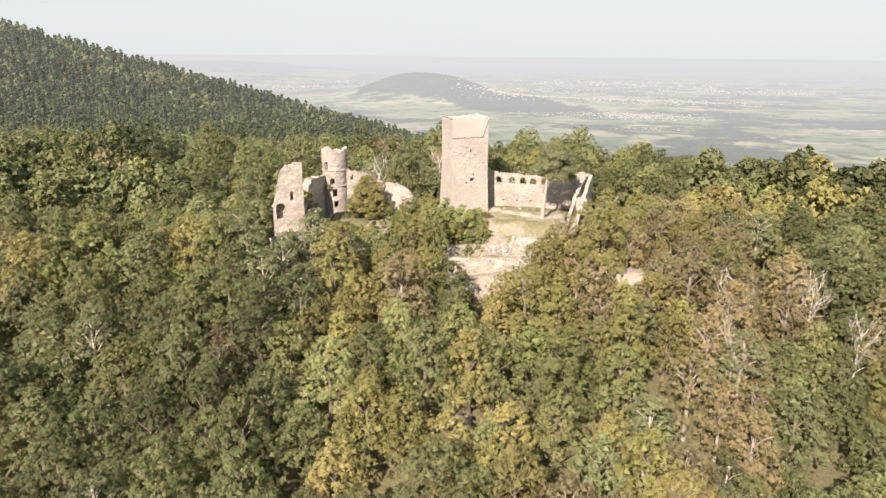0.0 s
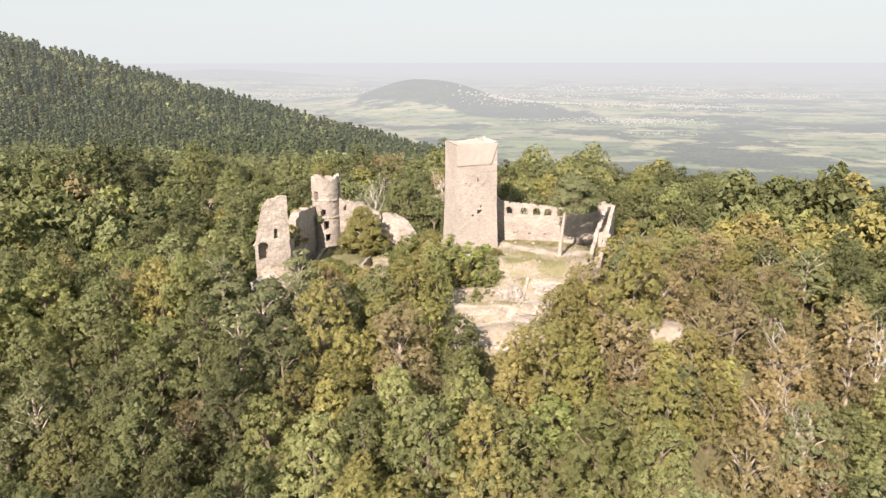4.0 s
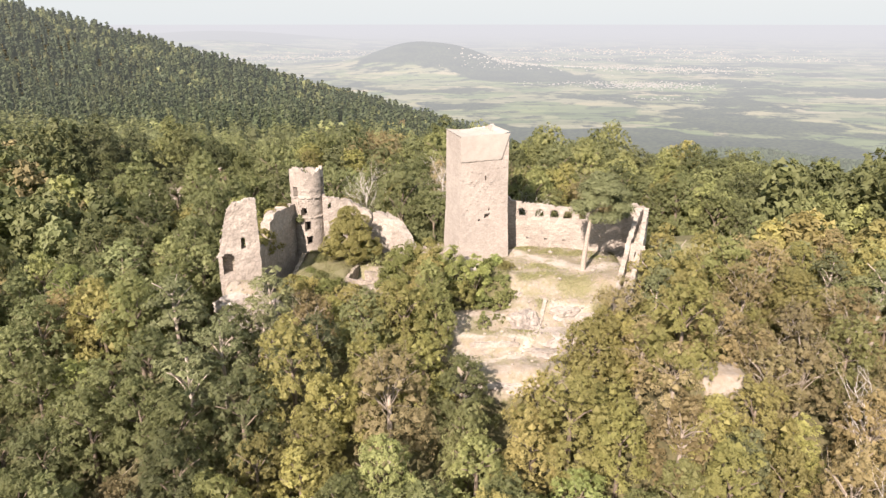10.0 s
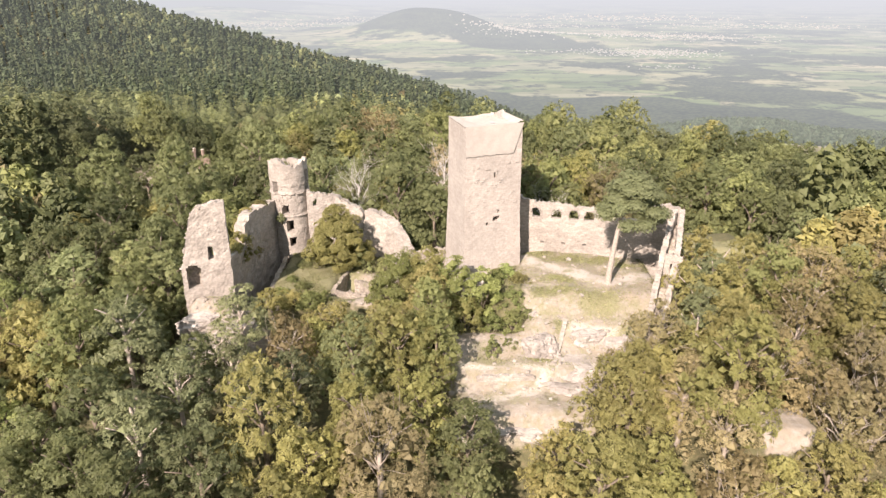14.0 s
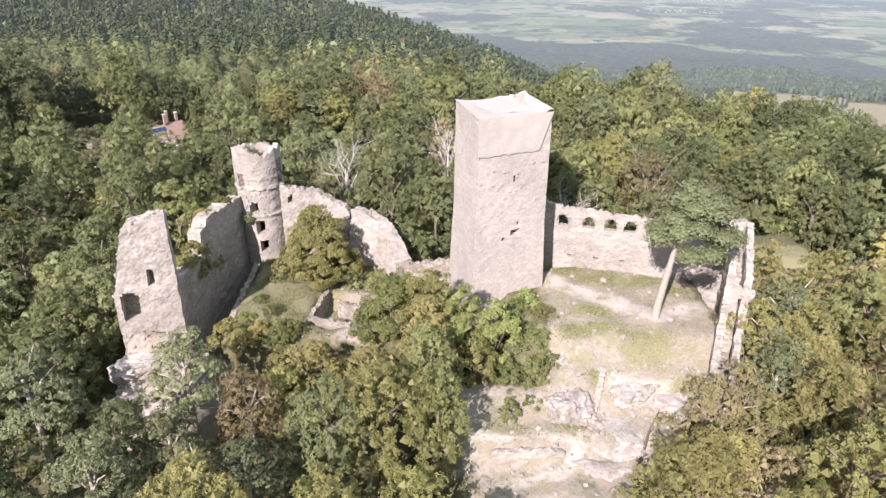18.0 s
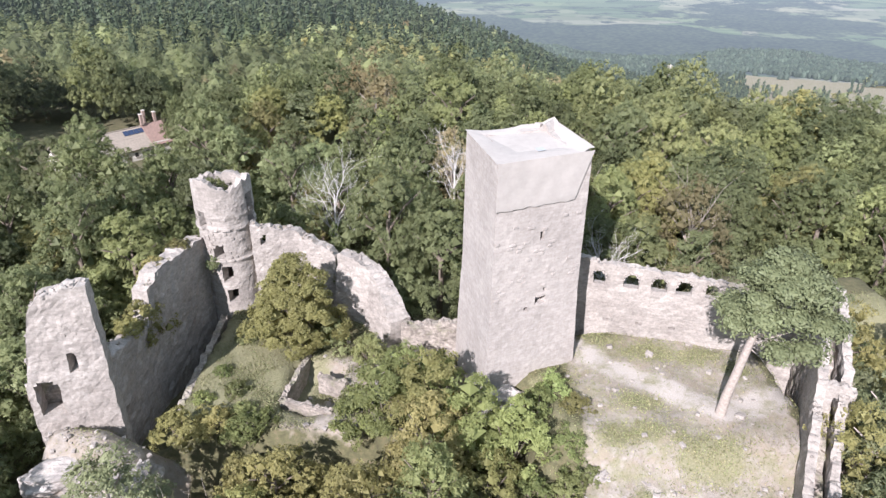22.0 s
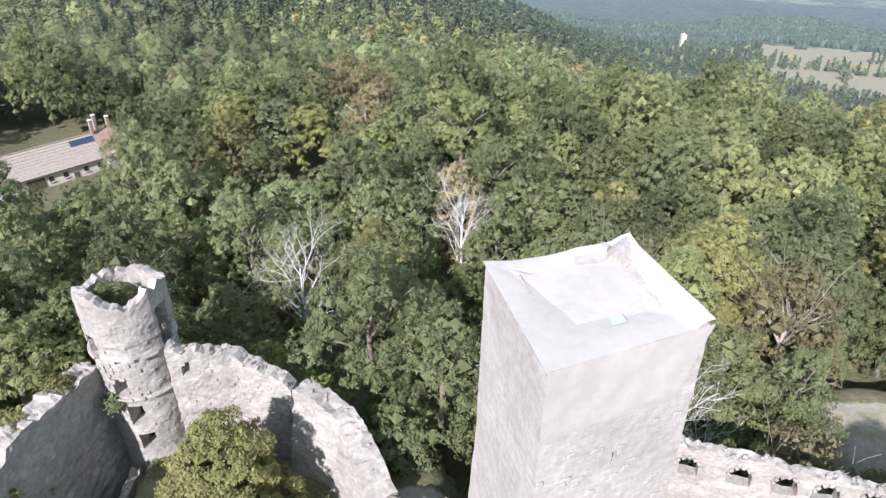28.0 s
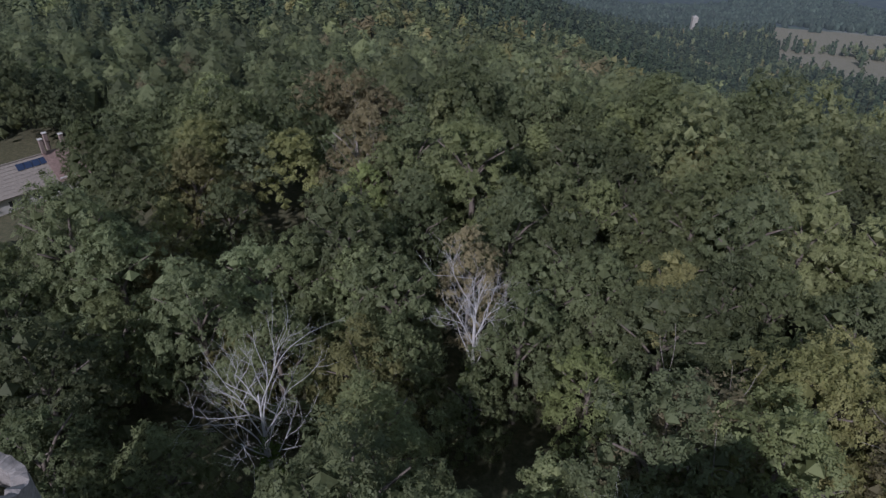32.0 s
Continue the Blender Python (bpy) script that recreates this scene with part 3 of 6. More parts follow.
def ruin(name, points, thick, base, top, holes, material, cell=0.45, rough=0.14, batter=0.0, seed=0):
    """A broken wall. top(s): the height of its crown; holes: (s0, s1, z0, z1, arched) openings through it."""
    total, at = along(points)
    nu = max(2, round(total / cell))
    high = max(top(total * i / 40) for i in range(41)) + 0.6
    nv = max(2, round((high - base) / cell))
    nw = max(2, round(thick / 0.7))
    crest = CREST[top] = crest_of(top, seed)

    def place(u, v, w):
        p, side = at(total * u / nu)
        # the crown is uneven across the wall's thickness too
        z = min(base + (high - base) * v / nv, crest(total * u / nu) + 0.3 * noise.noise(Vector((u * 0.7, w * 1.3, seed))))
        off = -thick * w / nw + batter * (high - z) * (1 if w == 0 else 0)
        q = p + side * off
        return q.x, q.y, z

    def solid(u, v):
        s, z = total * (u + 0.5) / nu, base + (high - base) * (v + 0.5) / nv
        if z - 0.5 * (high - base) / nv > max(crest(total * u / nu), crest(total * (u + 1) / nu)):
            return False
        for s0, s1, z0, z1, arched in holes:
            if s0 < s < s1 and z0 < z < z1:
                r = (s1 - s0) / 2
                if not arched or z < z1 - r or (s - (s0 + s1) / 2) ** 2 + (z - (z1 - r)) ** 2 < r * r:
                    return False
        return True

    return shell(name, place, nu, nv, nw, solid, material, rough, seed=seed)


def profile(*pairs):
    xs, zs = [p[0] for p in pairs], [p[1] for p in pairs]
    return lambda s: float(np.interp(s, xs, zs))


def stone_mesh(name, seed, material):
    """A roughly squared block about one unit wide, with worn corners."""
    rnd = random.Random(seed)
    bm = bmesh.new()
    bmesh.ops.create_cube(bm, size=1.0)
    bmesh.ops.bevel(bm, geom=bm.edges[:], offset=0.13, segments=1, affect="EDGES", profile=0.6)
    for v in bm.verts:
        v.co += Vector([rnd.uniform(-0.07, 0.07) for _ in range(3)])
    me = bpy.data.meshes.new(name)
    bm.to_mesh(me)
    bm.free()
    me.materials.append(material)
    return me


BLOCKS = {m.name: [stone_mesh("stone", 11 + i, m) for i in range(4)] for m in (STONE, STONE_KEEP, STONE_MOSS, ROCK)}


def stones_on(parent, points, z0, z1, count, material, rnd, skip=None, size=(0.35, 0.8), depth=0.13):
    """Single blocks that stand a little proud of a wall's face, in courses."""
    total, at = along(points)
    used = set()
    made = 0
    for _ in range(count * 4):
        if made >= count:
            break
        course = rnd.randrange(int((z1 - z0) / 0.42))
        s, z = rnd.uniform(0.4, total - 0.4), z0 + course * 0.42
        key = (course, int(s / 0.9))
        if key in used or (skip and skip(s, z)):
            continue
        used.add(key)
        made += 1
        p, side = at(s)
        w = rnd.uniform(*size)
        ob = new("stone", rnd.choice(BLOCKS[material.name]))
        ob.parent = parent
        ob.matrix_basis = Matrix.Translation((p.x + side.x * 0.0, p.y + side.y * 0.0, z)) @ Matrix.Rotation(math.atan2(-side.x, side.y), 4, "Z") @ Matrix.Diagonal((w, depth * rnd.uniform(0.8, 1.25), rnd.uniform(0.28, 0.38), 1))


def crest_stones(parent, points, top, count, material, rnd, thick=1.4, size=(0.3, 0.75), span=(0, 1)):
    """Loose rubble lying on the broken crown of a wall."""
    total, at = along(points)
    for _ in range(count):
        s = rnd.uniform(span[0] * total, span[1] * total)
        p, side = at(s)
        q = p - side * rnd.uniform(0.1, thick - 0.1)
        w = rnd.uniform(*size)
        ob = new("stone", rnd.choice(BLOCKS[material.name]))
        ob.parent = parent
        ob.matrix_basis = pose(q.x, q.y, CREST.get(top, top)(s) + rnd.uniform(-0.18, 0.08), rnd.uniform(-20, 20), rnd.uniform(-20, 20), rnd.uniform(0, 180)) @ Matrix.Diagonal((w, w * rnd.uniform(0.6, 0.9), w * rnd.uniform(0.45, 0.7), 1))


rnd = random.Random(5)

# ---- the keep
KA, KB, KC, KD = (3.1, 182.0), (0.0, 193.0), (10.4, 196.3), (13.4, 186.7)
KEEP_BASE, KEEP_TOP = -10.0, 22.0
keep = thing("castle_keep", "tall square stone keep with pale plastered top", "castle tower")


def broken_back(x, y):
    """How far the keep's rear edge has broken down."""
    a, b = Vector(KC), Vector(KB)
    d = b - a
    t = min(max((Vector((x, y)) - a).dot(d) / d.length_squared, 0), 1)
    away = (Vector((x, y)) - a - d * t).length
    k = min(max((t - 0.38) / 0.58, 0), 1)
    return 0.35 * math.sin(math.pi * k) ** 0.6 * max(0, 1 - away / 1.5)


def keep_walls():
    corner = [Vector(p) for p in (KA, KD, KC, KB)]
    mid = sum(corner, Vector((0, 0))) / 4
    sides = [(corner[i], corner[(i + 1) % 4]) for i in range(4)]
    per = [24, 22, 24, 24]
    nu, nv, thick = sum(per), 66, 2.2

    def plan(u):
        for (a, b), n in zip(sides, per):
            if u < n:
                return a.lerp(b, u / n)
            u -= n
        return sides[0][0]

    def crown(u):
        q = plan(u % nu)
        near_c = max(0, 1 - (q - corner[2]).length / 1.3)
        return KEEP_TOP - broken_back(q.x, q.y) + 0.65 * near_c ** 0.7 + 0.25 * noise.noise(Vector((u * 0.4, 3, 0)))

    def place(u, v, w):
        q = plan(u % nu)
        z = KEEP_BASE + (KEEP_TOP + 2.0 - KEEP_BASE) * v / nv
        z = min(z, crown(u)) if v > nv - 8 else z
        taper = 1.0 + 0.006 * max(0, 6 - z) - 0.0012 * max(0, z)
        d = q - mid
        k = taper * (1 - thick / 6.6 * w / 3)
        return mid.x + d.x * k, mid.y + d.y * k, z

    # slits and the breach in the front face
    gaps = {(12, 45), (12, 44), (14, 31), (9, 27)}
    wide = [(12.0, 15.0, 4.3, 5.6)]

    def solid(u, v):
        z = KEEP_BASE + (KEEP_TOP + 2.0 - KEEP_BASE) * (v + 0.5) / nv
        if z > KEEP_TOP + 0.1 and (plan(u + 0.5) - corner[2]).length > 1.9:
            return False
        for a, b, c, d in wide:
            if a < u + 0.5 < b and c < z < d:
                return False
        return (u, v) not in gaps

    return shell("masonry", place, nu, nv, 3, solid, STONE_KEEP, 0.045, closed=True, seed=2)


part("masonry", keep_walls(), keep)


def keep_inner():
    """The platform inside the parapet, and the dark core behind the slits."""
    mid = Vector([sum(p[i] for p in (KA, KB, KC, KD)) / 4 for i in (0, 1)])
    bm = bmesh.new()
    rings = []
    for z, k in ((-5, 0.7), (20.5, 0.7), (21.76, 0.93)):
        rings.append([bm.verts.new((*(mid + (Vector(p) - mid) * k), z)) for p in (KA, KD, KC, KB)])
    for lo, hi in zip(rings, rings[1:]):
        for i in range(4):
            bm.faces.new((lo[i], lo[(i + 1) % 4], hi[(i + 1) % 4], hi[i]))
    bm.faces.new(rings[-1])
    bmesh.ops.subdivide_edges(bm, edges=[e for e in bm.edges if all(v.co.z > 21 for v in e.verts)], cuts=7, use_grid_fill=True)
    for v in bm.verts:
        if v.co.z > 21:
            v.co.z += 0.04 * noise.noise(v.co * 0.6) - broken_back(v.co.x, v.co.y)
    me = bpy.data.meshes.new("platform")
    bm.to_mesh(me)
    bm.free()
    me.materials.append(STONE_NEW)
    return me


part("platform", keep_inner(), keep, "pale worn platform inside the parapet")


def plaster(a, b, z_low, z_high, inset_a, inset_b, out, name="plaster_band"):
    """A thin coat of lime on the top of a face; its lower edge is uneven and one end slants."""
    a, b = Vector(a), Vector(b)
    d = (b - a).normalized()
    side = Vector((d.y, -d.x))
    n, m = 26, 14
    grid = []
    for i in range(n + 1):
        col = []
        for j in range(m + 1):
            v = j / m
            s0, s1 = inset_a, (b - a).length - inset_b * (1 - v) ** 1.0
            s = s0 + (s1 - s0) * i / n
            low = z_low + 0.22 * noise.noise(Vector((s * 0.9, z_low, 4)))
            z = low + (z_high - low) * v
            bump = 0.05 * noise.noise(Vector((s * 0.7, z * 0.7, 9)))
            edge = 0.0 if j == 0 else 1.0
            q = a + d * s + side * (out * edge + 0.065 + bump)
            col.append((q.x, q.y, z))
        grid.append(col)
    verts = [p for col in grid for p in col]
    k = m + 1
    faces = [(i * k + j, (i + 1) * k + j, (i + 1) * k + j + 1, i * k + j + 1) for i in range(n) for j in range(m)]
    return from_arrays(name, verts, faces, STONE_NEW, True)


part("plaster_band", plaster(KA, KD, 16.9, 22.18, 0.0, 1.9, 0.03), keep, "smooth pale lime plaster coat")


def ledge():
    """Broad pale coping along the front of the keep's top."""
    mid = Vector([sum(p[i] for p in (KA, KB, KC, KD)) / 4 for i in (0, 1)])
    bm = bmesh.new()
    order = (KA, KD, KC, KB)
    depth = (0.30, 0.42, 0.86, 0.60)
    outer = [mid + (Vector(p) - mid) * 1.006 for p in order]
    inner = [mid + (Vector(p) - mid) * k for p, k in zip(order, depth)]
    for i in range(4):
        o0, o1, n0, n1 = outer[i], outer[(i + 1) % 4], inner[i], inner[(i + 1) % 4]
        rows = []
        for a in range(17):
            t = a / 16
            o, q = o0.lerp(o1, t), n0.lerp(n1, t)
            q = q + (q - mid) * 0.04 * noise.noise(Vector((q.x * 0.8, q.y * 0.8, 7)))
            col = []
            for b in range(5):
                r = o.lerp(q, b / 4)
                high = 0.65 * max(0, 1 - (r - Vector(KC)).length / 1.4) ** 0.6
                edge = abs((r - Vector(KD)).cross((Vector(KC) - Vector(KD)).normalized()))
                high = max(high, 0.32 * min(1, max(0, 1.15 - edge) * 2.2))
                col.append(bm.verts.new((r.x, r.y, 22.14 - broken_back(r.x, r.y) + high - 0.45 * (b / 4) ** 2 + 0.04 * noise.noise(Vector((r.x, r.y, 1)) * 0.9))))
            rows.append(col)
        for a in range(16):
            for b in range(4):
                bm.faces.new((rows[a][b], rows[a + 1][b], rows[a + 1][b + 1], rows[a][b + 1]))
    bmesh.ops.remove_doubles(bm, verts=bm.verts[:], dist=0.01)
    bmesh.ops.recalc_face_normals(bm, faces=bm.faces[:])
    me = bpy.data.meshes.new("coping")
    bm.to_mesh(me)
    bm.free()
    me.materials.append(STONE_NEW)
    me.shade_smooth()
    return me


part("coping", ledge(), keep, "broad pale coping with a raised corner")
stones_on(keep, (KA, KD), -4.5, 16.4, 70, STONE_KEEP, rnd, size=(0.4, 0.9), depth=0.08)
for x, y, z, w in ((7.6, 195.0, 21.5, 1.0), (6.7, 194.7, 21.1, 0.8), (8.5, 195.3, 22.0, 0.9), (5.8, 194.5, 20.8, 0.6)):
    ob = new("coping_stone", BLOCKS[STONE_KEEP.name][1])
    ob.parent = keep
    ob.matrix_basis = pose(x, y, z, 4, 6, 18 + 40 * w) @ Matrix.Diagonal((w, w * 0.8, w * 0.7, 1))


def panel(name, w, d, h, material, bevel=0.03):
    bm = bmesh.new()
    bmesh.ops.create_cube(bm, size=1.0)
    bmesh.ops.scale(bm, vec=(w, d, h), verts=bm.verts[:])
    bmesh.ops.bevel(bm, geom=bm.edges[:], offset=bevel, segments=2, affect="EDGES")
    me = bpy.data.meshes.new(name)
    bm.to_mesh(me)
    bm.free()
    me.materials.append(material)
    return me


board = thing("orientation_board", "tilted grey-blue panel on the keep's top", "information board", (7.8, 186.9, 21.75))
o = part("panel", panel("panel", 1.0, 0.7, 0.05, SIGN), board)
o.matrix_basis = pose(0, 0, 0.35, 12, 0, 24)
for dx in (-0.35, 0.35):
    part("leg", panel("leg", 0.07, 0.07, 0.36, STONE_NEW, 0.01), board).matrix_basis = pose(dx, dx * 0.44, 0.16)

# ---- curtain wall with a row of small arched openings, right of the keep
CW = ((13.6, 193.2), (31.2, 189.0), (43.2, 186.8))
cw_len, _ = along(CW)
cw_top = profile((0, 7.2), (1.2, 6.2), (4, 5.6), (10, 5.4), (18, 4.9), (20, 3.6), (23.6, 3.2), (24.8, 3.8), (25.3, 6.2), (28, 6.7), (30.3, 6.2))
arches = [(s - 0.8, s + 0.8, 2.7, 4.6, True) for s in (3.6, 7.6, 10.9, 13.9, 17.0)]
loops = [(s - 0.35, s + 0.35, -2.6, -2.0, False) for s in (5.2, 9.2, 13.2)]
curtain = thing("curtain_wall", "sunlit rubble curtain wall with small arched openings", "castle wall")
part("masonry", ruin("masonry", CW, 0.95, -14.0, cw_top, arches + loops, STONE, 0.37, 0.12, 0.0, 3), curtain)
stones_on(curtain, CW[:2], -4.0, 2.6, 90, STONE, rnd)
crest_stones(curtain, CW, cw_top, 70, STONE, rnd, 0.9, (0.2, 0.5))


def arch_ring(s, width, z0, z1):
    """Dressed stones round a small arched opening."""
    _, at = along(CW)
    p, side = at(s)
    yaw = math.degrees(math.atan2(-side.x, side.y))
    for i in range(7):
        a = math.pi * i / 6
        r = width / 2 + 0.12
        ob = new("arch_stone", BLOCKS[STONE.name][i % 4])
        ob.parent = curtain
        q = p + Vector((side.y, -side.x)) * (-math.cos(a) * r) + side * 0.02
        ob.matrix_basis = pose(q.x, q.y, z1 - width / 2 + math.sin(a) * r, 0, 0, yaw) @ Matrix.Rotation(a - math.pi / 2, 4, "Y") @ Matrix.Diagonal((0.3, 0.5, 0.26, 1))


for s0, s1, z0, z1, _ in arches:
    arch_ring((s0 + s1) / 2, s1 - s0, z0, z1)

# ---- the double side wall that climbs from the rock to the curtain's end
INNER = ((41.5, 186.4), (36.5, 175.6), (31.8, 164.8))
OUTER = ((34.8, 163.8), (39.8, 175.4), (43.6, 186.0))
FILL = ((33.9, 164.2), (38.8, 175.8), (42.6, 186.0))
inner_top = profile((0, 6.2), (3, 6.2), (5, 5.6), (8, 4.0), (11, 2.8), (13, 2.4), (14, 0.8), (17, -1.0), (20, -3.0), (24.3, -5.2))
outer_top = profile((0, -4.8), (4, -3.4), (8, -1.0), (11, 1.2), (12, 2.8), (13.6, 3.2), (17, 4.8), (22, 6.0), (26, 6.3))
fill_top = profile((0, -6.4), (6, -4.6), (12, -0.8), (18, 2.2), (24, 3.6))
side_wall = thing("side_wall", "broken double wall with rubble core stepping down the rock", "castle wall")
part("masonry", ruin("masonry", INNER, 0.9, -18.0, inner_top, [], STONE, 0.36, 0.16, 0.0, 4), side_wall)
part("masonry", ruin("masonry", OUTER, 0.9, -18.0, outer_top, [(9.6, 10.7, -3.4, -1.0, False), (19.2, 20.2, 2.4, 4.2, True)], STONE, 0.36, 0.2, 0.0, 5), side_wall)
part("rubble_core", ruin("rubble_core", FILL, 1.7, -18.0, fill_top, [], STONE_MOSS, 0.45, 0.25, 0.0, 9), side_wall, "pale rubble core between the two faces")
part("cross_wall", ruin("cross_wall", ((36.6, 174.6), (39.6, 173.4)), 0.8, -12.0, profile((0, 2.2), (3.2, 2.0)), [(1.2, 2.1, -3.0, 0.4, False)], STONE, 0.32, 0.12, 0.0, 10), side_wall)
crest_stones(side_wall, INNER, inner_top, 40, STONE, rnd, 0.8, (0.2, 0.5))
crest_stones(side_wall, OUTER, outer_top, 40, STONE, rnd, 0.8, (0.2, 0.5))

# ---- gabled end wall of the fallen hall
GW = ((-46.0, 174.6), (-38.0, 176.9))
g_top = profile((0, -1.0), (0.4, -0.4), (1.6, 5.0), (2.5, 8.4), (3.2, 9.3), (6.0, 10.1), (8.4, 10.5))
gable = thing("gable_wall", "ruined end wall with one window and a broken arch", "castle wall")
part("masonry", ruin("masonry", GW, 1.9, -20.0, g_top, [(4.75, 5.6, 0.5, 2.9, True), (0.75, 3.2, -5.0, -0.4, True)], STONE, 0.4, 0.15, 0.012, 6), gable)
part("niche_back", ruin("niche_back", ((-46.0, 176.7), (-41.6, 178.0)), 0.6, -14.0, profile((0, -1.4), (2, 2.0), (5, 2.4)), [], STONE_MOSS, 0.5, 0.15, 0.0, 41), gable, "shaded rear face of the arched niche")
stones_on(gable, GW, -6, 7, 80, STONE, rnd, lambda s, z: (4.3 < s < 6.0 and 0.1 < z < 3.3) or (s < 3.6 and z > -5.4))
crest_stones(gable, GW, g_top, 40, STONE, rnd, 1.8)

# ---- long inner wall from the gable to the round tower
LW = ((-40.2, 178.2), (-39.4, 190.5), (-36.7, 204.0))
l_top = profile((0, -1.4), (6, -2.0), (11.2, -3.0), (12.0, -2.4), (12.6, 1.4), (15, 2.7), (20, 2.8), (24, 2.4), (27, 2.0))
hall_wall = thing("hall_wall", "shaded hall wall with grass along its crown", "castle wall")
part("masonry", ruin("masonry", LW, 2.3, -20.0, l_top, [], STONE, 0.5, 0.24, 0.0, 8), hall_wall)
crest_stones(hall_wall, LW, l_top, 40, STONE_MOSS, rnd, 2.4, (0.2, 0.5))

# ---- masonry edge of the yard above the deep ditch
DW = ((-30.2, 178.4), (-33.4, 182.0), (-33.7, 191.0), (-34.2, 201.6))
d_top = profile((0, -9.9), (10, -9.5), (20, -9.6), (30, -9.3))
ditch_wall = thing("ditch_wall", "grass-edged retaining wall of the yard's ditch", "castle wall")
part("masonry", ruin("masonry", DW, 0.9, -18.0, d_top, [], STONE_MOSS, 0.45, 0.15, 0.0, 27), ditch_wall)
crest_stones(ditch_wall, DW, d_top, 8, STONE_MOSS, rnd, 0.8, (0.15, 0.3))

# ---- round tower
RT, RR = Vector((-34.0, 206.6)), 3.95
tower = thing("round_tower", "round stone tower with small windows and broken rim", "castle tower")


def round_tower():
    nu, nv, lo, hi = 64, 75, -20.0, 11.6

    def z_of(v):
        return lo + (hi - lo) * v / nv

    def rim(u):
        a = (360 * u / nu + 180) % 360 - 180
        q = Vector((math.sin(radians(a)), math.cos(radians(a)), 0))
        return 9.9 + 1.2 * noise.noise(q * 1.8 + Vector((0, 0, 5))) + 0.7 * noise.noise(q * 5.5) + (0.9 if -75 < a < -5 else 0) + (0.6 if 60 < a < 130 else 0)

    def place(u, v, w):
        a = 2 * math.pi * u / nu
        z = min(z_of(v), rim(u) + 0.25 * noise.noise(Vector((u * 0.8, w * 1.7, 2))))
        r = RR * (1.0 if z < 5.4 else 1.03) + (0.14 if abs(z - 3.9) < 0.25 or abs(z + 0.9) < 0.25 else 0) + 0.01 * max(0, 2 - z)
        r -= (1.8 if z < 7.0 else 0.95) * w / 2
        return RT.x + r * math.sin(a), RT.y - r * math.cos(a), z

    wins = ((-34, 4.2, 6.5, 0.75), (-6, -0.6, 1.3, 0.7), (6, -4.2, -1.9, 0.8), (13, -7.6, -5.7, 0.75), (78, 3.5, 8.5, 0.9))

    def solid(u, v):
        z, a = z_of(v + 0.5), math.degrees(2 * math.pi * (u + 0.5) / nu)
        a = (a + 180) % 360 - 180
        if z_of(v) > max(rim(u), rim(u + 1)):
            return False
        for c, z0, z1, half in wins:
            if z0 < z < z1 and abs(radians(a - c)) * RR < half:
                return False
        return True

    return shell("masonry", place, nu, nv, 2, solid, STONE, 0.11, closed=True, seed=12)


part("masonry", round_tower(), tower)


def disc(name, centre, radius, z, material, seed):
    bm = bmesh.new()
    bmesh.ops.create_grid(bm, x_segments=14, y_segments=14, size=1)
    for v in bm.verts:
        x, y = v.co.x, v.co.y
        v.co.x, v.co.y = x * math.sqrt(1 - y * y / 2) * radius + centre[0], y * math.sqrt(1 - x * x / 2) * radius + centre[1]
        v.co.z = z + 0.3 * noise.noise(Vector((v.co.x, v.co.y, seed)) * 0.8)
    me = bpy.data.meshes.new(name)
    bm.to_mesh(me)
    bm.free()
    me.materials.append(material)
    return me


part("earth_fill", disc("earth_fill", RT, 3.3, 7.4, GROUND_MAT, 2), tower, "grass-grown earth filling the tower's top")
ring_pts = [(RT.x + RR * 1.02 * math.sin(radians(a)), RT.y - RR * 1.02 * math.cos(radians(a))) for a in range(-100, 101, 8)]
stones_on(tower, ring_pts, -8, 9.6, 120, STONE, rnd, size=(0.3, 0.6))
for z in (3.9, -0.9):
    for a in range(-92, 93, 8):
        if rnd.random() < 0.75:
            ob = new("string_course_stone", rnd.choice(BLOCKS[STONE.name]))
            ob.parent = tower
            ob.matrix_basis = pose(RT.x + (RR + 0.1) * math.sin(radians(a)), RT.y - (RR + 0.1) * math.cos(radians(a)), z, 0, 0, a) @ Matrix.Diagonal((0.62, 0.4, 0.26, 1))
rim_pts = [(RT.x + RR * math.sin(radians(a)), RT.y - RR * math.cos(radians(a))) for a in range(-180, 181, 12)]
crest_stones(tower, rim_pts, lambda s: 9.1, 30, STONE, rnd, 0.8, (0.2, 0.45))

# ---- wall that leaves the tower, and the slumped panel beyond it
EW = ((-30.0, 204.2), (-24.0, 205.4), (-18.2, 204.4))
e_top = profile((0, 4.2), (3, 3.6), (6, 2.6), (9, 1.0), (11, 0.2), (12.5, -1.0))
tower_wall = thing("tower_wall", "pale wall with a blind niche beside the tower", "castle wall")
part("masonry", ruin("masonry", EW, 1.6, -20.0, e_top, [(1.3, 2.2, 0.9, 2.3, True)], STONE, 0.4, 0.15, 0.0, 15), tower_wall)
stones_on(tower_wall, EW, -7, 2, 60, STONE, rnd, lambda s, z: z > e_top(s) - 0.8)
crest_stones(tower_wall, EW, e_top, 50, STONE_MOSS, rnd, 1.5, (0.2, 0.5))

